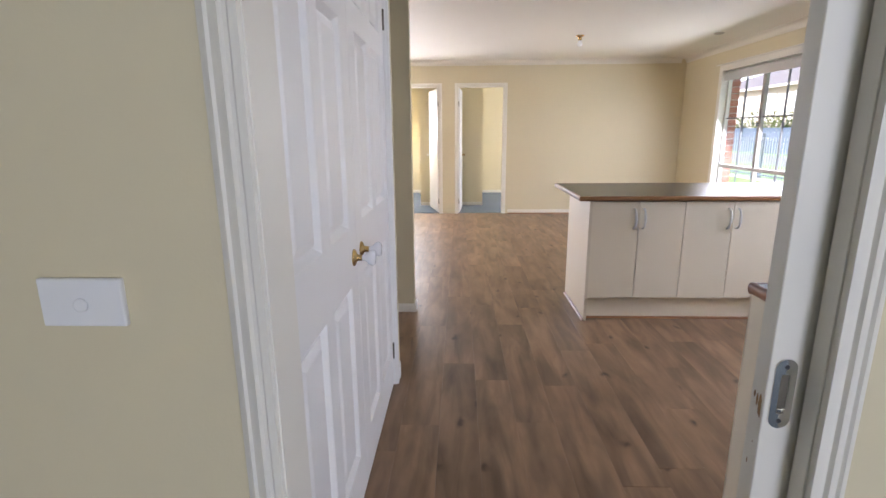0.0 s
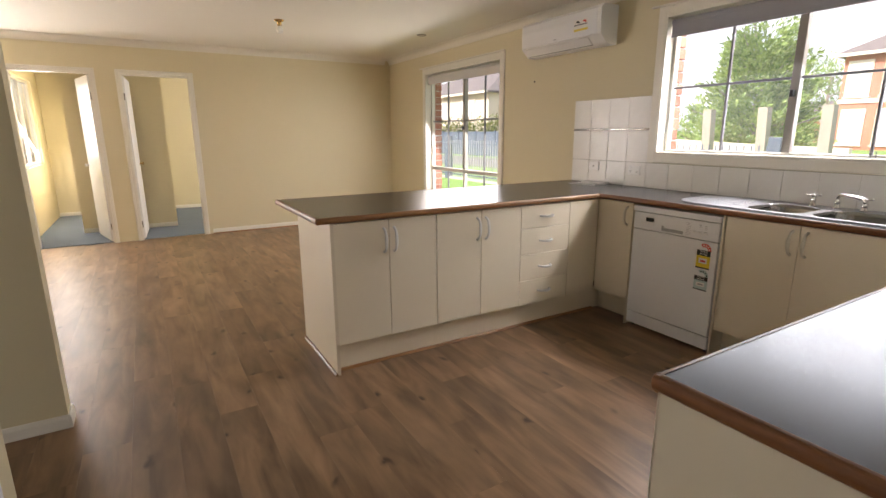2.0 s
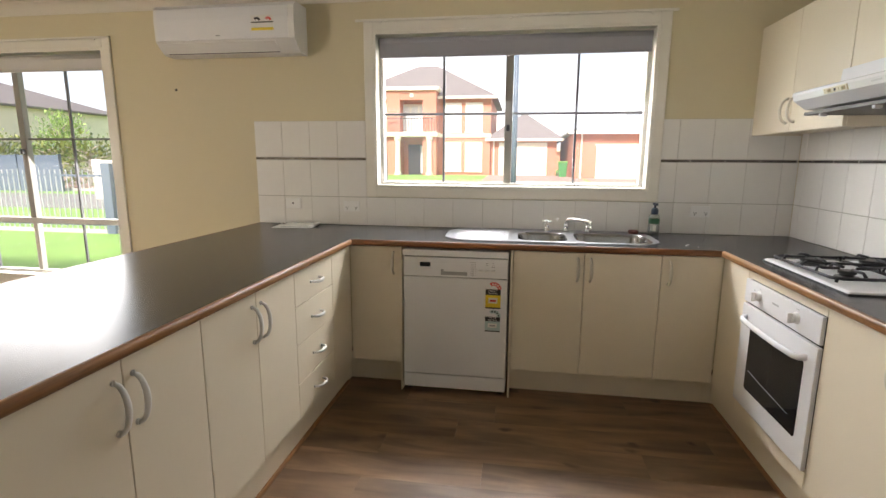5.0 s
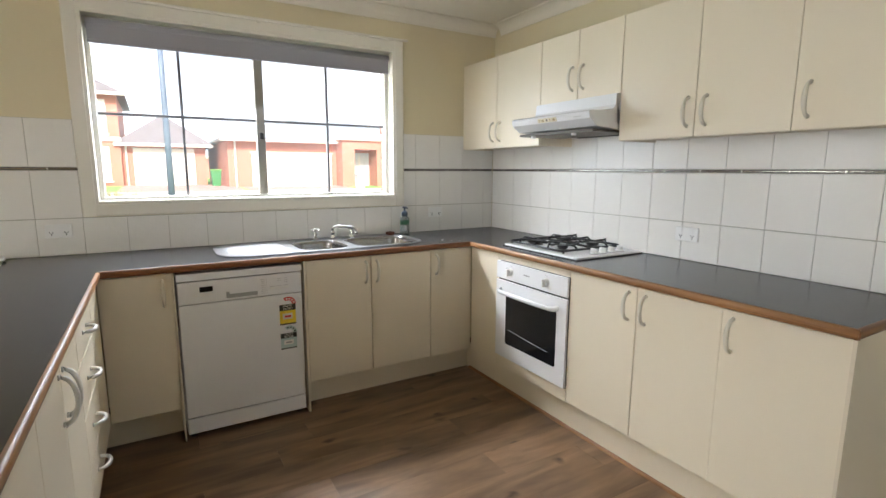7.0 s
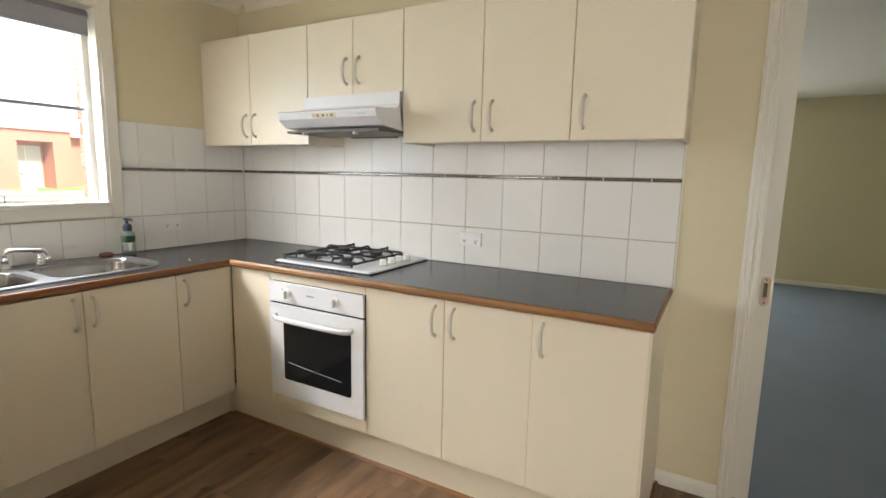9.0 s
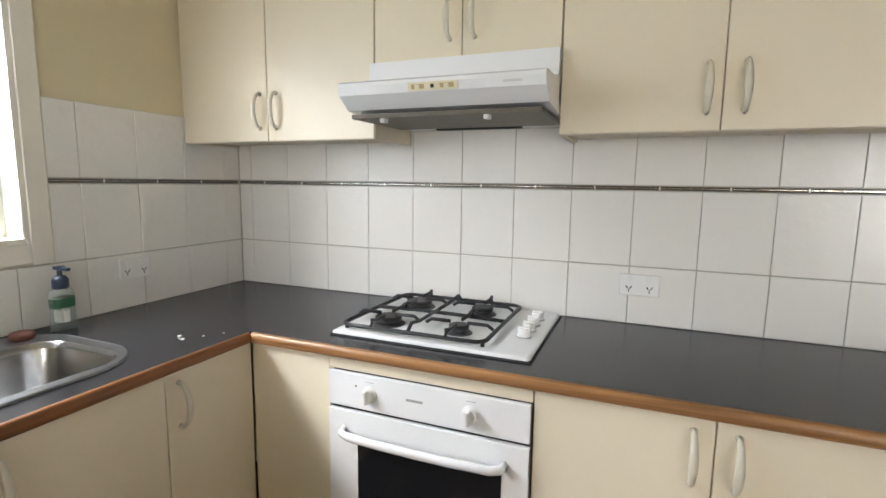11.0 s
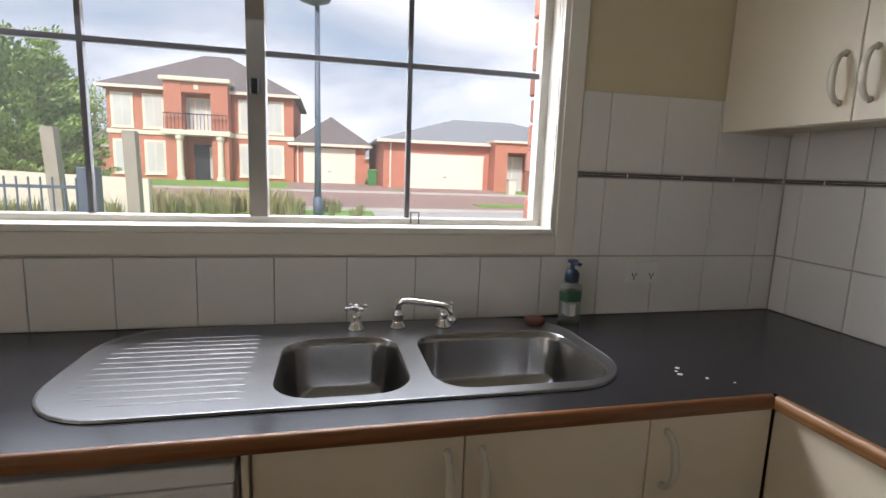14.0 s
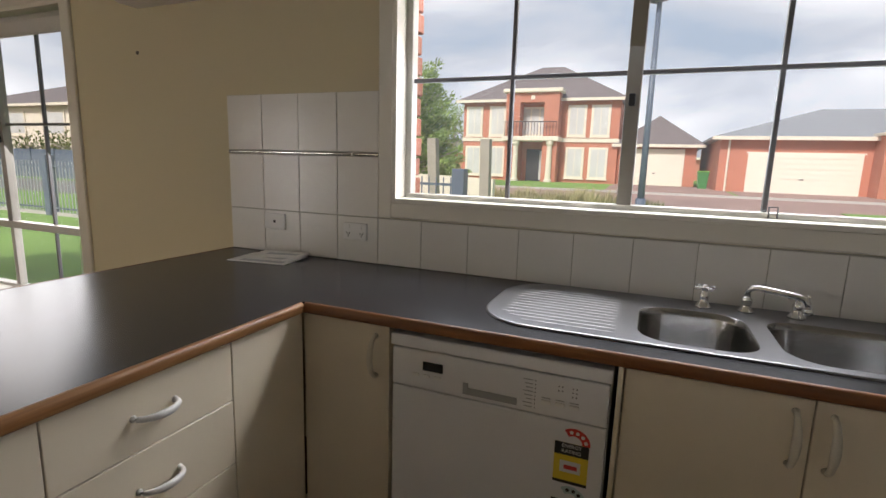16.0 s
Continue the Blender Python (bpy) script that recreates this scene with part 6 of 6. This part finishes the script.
def tufts(name, n, x0, x1, y0, y1, hmin, hmax, material, seed, label):
    """Clumps of upright blades."""
    r = random.Random(seed)
    verts, faces = [], []
    for _ in range(n):
        cx, cy = r.uniform(x0, x1), r.uniform(y0, y1)
        z, hh = ground_z(cx), r.uniform(hmin, hmax)
        for _ in range(42):
            a, o = r.uniform(0, 6.283), r.uniform(0, 0.16)
            lean, w, h = r.uniform(0.05, 0.5), r.uniform(0.008, 0.016), hh * r.uniform(0.6, 1.0)
            bx, by = cx + o * math.cos(a), cy + o * math.sin(a)
            sx, sy = -math.sin(a) * w, math.cos(a) * w
            mx, my = bx + math.cos(a) * lean * 0.35 * h, by + math.sin(a) * lean * 0.35 * h
            tx, ty = bx + math.cos(a) * lean * h, by + math.sin(a) * lean * h
            k = len(verts)
            verts += [(bx - sx, by - sy, z), (bx + sx, by + sy, z), (mx + sx, my + sy, z + h * 0.6), (mx - sx, my - sy, z + h * 0.6), (tx, ty, z + h)]
            faces += [(k, k + 1, k + 2, k + 3), (k + 3, k + 2, k + 4)]
    me = bpy.data.meshes.new(name)
    me.from_pydata(verts, [], faces)
    me.materials.append(material)
    return tagged(new(name, me), label, "grass", "", "stuff")


DRYG = mat("dry_grass", (0.42, 0.38, 0.19), 0.9, vary=0.3, scale=1.2, grain=10, bump=0)
OLIVE = mat("olive_grass", (0.24, 0.26, 0.10), 0.9, vary=0.3, scale=1.2, grain=10, bump=0)
tufts("grass_tufts", 70, 16.5, 18.2, 3.2, 9.5, 0.45, 0.95, DRYG, 3, "clumps of dry ornamental grass by the street")
tufts("grass_tufts", 45, 16.0, 18.2, 1.2, 12, 0.3, 0.6, OLIVE, 4, "low olive grass clumps by the street")
tufts("hedge_grass", 60, 14.0, 15.2, 7, 14, 0.3, 0.7, OLIVE, 5, "olive grass clumps before the garden wall")


def tree(x, y, base, height, spread, seed, label, material, n=5200, low=0.12):
    r = random.Random(seed)
    t = thing("tree", (x, y, base), label, "tree")
    b = cyl((x, y, base - 0.1), (x + 0.1, y, base + height * 0.75), 0.16, 0.05, 10)
    limbs = []
    for k in range(16):
        z = base + height * (0.15 + 0.6 * k / 16)
        a = k * 2.4
        ln = spread * 0.42 * (1 - 0.5 * k / 16)
        q = (x + math.cos(a) * ln, y + math.sin(a) * ln, z + height * 0.13)
        cyl((x, y, z), q, 0.05, 0.015, 6, b)
        limbs.append(q)
    part("trunk", b, POSTM, t)
    lumps = [(r.uniform(0, 6.283), r.uniform(0.1, 0.95), r.uniform(0.6, 1.05)) for _ in range(42)]
    verts, faces = [], []
    for i in range(n):
        a, hz, rr = lumps[i % len(lumps)]
        prof = min(1.0, 0.55 + 1.5 * hz) if hz < 0.35 else max(0.10, 1.08 - 0.95 * (hz - 0.3) ** 1.1 - 0.15 * hz)
        rad = spread * 0.5 * prof * rr * 0.78
        c = Vector((x + math.cos(a) * rad, y + math.sin(a) * rad, base + height * (low + (1 - low) * hz * 0.93)))
        s = spread * 0.10
        p = c + Vector((r.gauss(0, s), r.gauss(0, s), r.gauss(0, s * 0.75)))
        if p.z < base + 0.1:
            continue
        d = (p - Vector((x, y, base + height * 0.35)))
        d = (d.normalized() + Vector((r.gauss(0, 0.45), r.gauss(0, 0.45), r.gauss(0.25, 0.4)))).normalized()
        sv = d.cross(Vector((r.gauss(0, 1), r.gauss(0, 1), r.gauss(0, 1)))).normalized()
        ln, w = r.uniform(0.10, 0.24), r.uniform(0.03, 0.065)
        k = len(verts)
        verts += [tuple(p - sv * w * 0.4), tuple(p + d * ln * 0.5 - sv * w), tuple(p + d * ln), tuple(p + d * ln * 0.5 + sv * w)]
        faces.append((k, k + 1, k + 2, k + 3))
    me = bpy.data.meshes.new("crown")
    me.from_pydata([(v[0] - x, v[1] - y, v[2] - base) for v in verts], [], faces)
    me.materials.append(material)
    c = new("crown", me)
    c.parent = t
    ORIGIN[c] = ORIGIN[t]
    return t


def conifer(x, y, base, height, spread, seed, label, material, branches=150, sprays=190):
    """A broad conifer: a trunk, limbs that sweep up and out, and feathery sprays along each limb."""
    r = random.Random(seed)
    t = thing("tree", (x, y, base), label, "tree")
    b = cyl((x, y, base - 0.1), (x + 0.1, y, base + height * 0.9), 0.18, 0.03, 10)
    verts, faces = [], []
    for k in range(branches):
        f = (k + 0.5) / branches
        z0 = base + height * (0.02 + 0.80 * f)
        a = k * 2.39996 + r.uniform(-0.3, 0.3)
        reach = spread * 0.5 * (1.02 - 0.62 * f ** 1.7) * r.uniform(0.72, 1.12)
        rise = height * (0.10 + 0.12 * f) * r.uniform(0.6, 1.3)
        out = Vector((math.cos(a), math.sin(a), 0))
        way = [Vector((x, y, z0)) + out * reach * u + Z * rise * u ** 1.6 for u in (0, 0.3, 0.6, 0.85, 1.0)]
        if k % 4 == 0:
            tube(way, 0.03, 5, b)
        for i in range(sprays):
            u = 0.25 + 0.80 * r.random() ** 0.75
            c = Vector((x, y, z0)) + out * reach * u + Z * rise * u ** 1.6
            w = 0.07 * spread * (1.15 - 0.85 * u)
            p = c + Vector((r.gauss(0, w), r.gauss(0, w), r.gauss(0, w * 0.55)))
            d = (out * 0.8 + Vector((r.gauss(0, 0.45), r.gauss(0, 0.45), 0.55 + r.gauss(0, 0.35)))).normalized()
            sv = d.cross(Vector((r.gauss(0, 1), r.gauss(0, 1), r.gauss(0, 1)))).normalized()
            ln, h = r.uniform(0.14, 0.30), r.uniform(0.025, 0.055)
            n = len(verts)
            verts += [tuple(p - sv * h * 0.4), tuple(p + d * ln * 0.5 - sv * h), tuple(p + d * ln), tuple(p + d * ln * 0.5 + sv * h)]
            faces.append((n, n + 1, n + 2, n + 3))
    part("trunk", b, POSTM, t)
    me = bpy.data.meshes.new("crown")
    me.from_pydata([(v[0] - x, v[1] - y, v[2] - base) for v in verts], [], faces)
    me.materials.append(material)
    c = new("crown", me)
    c.parent = t
    ORIGIN[c] = ORIGIN[t]
    return t


def leaf_mat(name, a, c):
    m = bpy.data.materials.new(name)
    m.use_nodes = True
    n, l = m.node_tree.nodes, m.node_tree.links
    geo, ramp = n.new("ShaderNodeNewGeometry"), n.new("ShaderNodeValToRGB")
    ramp.color_ramp.elements[0].color, ramp.color_ramp.elements[1].color = (*a, 1), (*c, 1)
    l.new(geo.outputs["Random Per Island"], ramp.inputs["Fac"])
    l.new(ramp.outputs[0], n["Principled BSDF"].inputs["Base Color"])
    n["Principled BSDF"].inputs["Roughness"].default_value = 0.6
    return m


LEAF = leaf_mat("conifer_leaf", (0.10, 0.20, 0.04), (0.40, 0.55, 0.16))
LEAF2 = leaf_mat("hedge_leaf", (0.05, 0.10, 0.02), (0.22, 0.24, 0.05))
conifer(24.0, 13.6, 0.1, 5.4, 5.2, 11, "dense bright green conifer with feathery branches", LEAF)
tree(40.0, 17.5, 0.3, 6.2, 4.5, 12, "green tree behind the brick house", LEAF, 2500)
tree(27.0, 30.0, 0.1, 4.0, 3.5, 13, "small green tree by the pale house", LEAF, 2500)
for k in range(7):
    tree(20.5 + (k % 2) * 0.4, 22 + k * 2.6, 0.0, 2.3, 3.6, 20 + k, "yellow-green hedge shrub above the fence", LEAF2, 1100, low=0.05)
for k in range(4):
    tree(33 + k, 19 + k * 2.5, 0.2, 2.4, 3.8, 30 + k, "dark hedge shrub beyond the garden wall", LEAF, 1100, low=0.05)


# sky with broken cloud beyond the houses
def sky_backdrop():
    m = bpy.data.materials.new("cloudy_sky")
    m.use_nodes = True
    n, l = m.node_tree.nodes, m.node_tree.links
    n.remove(n["Principled BSDF"])
    tc, mp = n.new("ShaderNodeTexCoord"), n.new("ShaderNodeMapping")
    mp.inputs["Scale"].default_value = (0.008, 0.008, 0.024)
    l.new(tc.outputs["Object"], mp.inputs["Vector"])
    a, c = n.new("ShaderNodeTexNoise"), n.new("ShaderNodeTexNoise")
    a.inputs["Scale"].default_value, a.inputs["Detail"].default_value, a.inputs["Distortion"].default_value = 1.6, 9, 0.3
    c.inputs["Scale"].default_value, c.inputs["Detail"].default_value = 0.7, 4
    l.new(mp.outputs[0], a.inputs["Vector"])
    l.new(mp.outputs[0], c.inputs["Vector"])
    mix = n.new("ShaderNodeMixRGB")
    mix.inputs["Fac"].default_value = 0.35
    l.new(a.outputs["Fac"], mix.inputs["Color1"])
    l.new(c.outputs["Fac"], mix.inputs["Color2"])
    ramp = n.new("ShaderNodeValToRGB")
    e = ramp.color_ramp.elements
    e[0].position, e[0].color = 0.39, (0.27, 0.33, 0.40, 1)
    e[1].position, e[1].color = 0.68, (0.80, 0.80, 0.79, 1)
    s = e.new(0.48)
    s.color = (0.38, 0.41, 0.45, 1)
    s = e.new(0.56)
    s.color = (0.52, 0.54, 0.56, 1)
    l.new(mix.outputs[0], ramp.inputs["Fac"])
    em = n.new("ShaderNodeEmission")
    em.inputs["Strength"].default_value = SKY_GLOW
    l.new(ramp.outputs[0], em.inputs["Color"])
    l.new(em.outputs[0], n["Material Output"].inputs[0])
    b = bmesh.new()
    rows = []
    for k in range(33):
        a = -math.pi / 2 - 0.12 + (math.pi + 0.24) * k / 32
        rows.append([b.verts.new((170 * math.cos(a), 4 + 170 * math.sin(a), z)) for z in (-4, 20, 60, 130, 190)])
    for A, B in zip(rows, rows[1:]):
        for j in range(4):
            b.faces.new((A[j], B[j], B[j + 1], A[j + 1]))
    return struct("backdrop", b, m, "cloudy sky beyond the houses", "sky", True)


sky_backdrop()
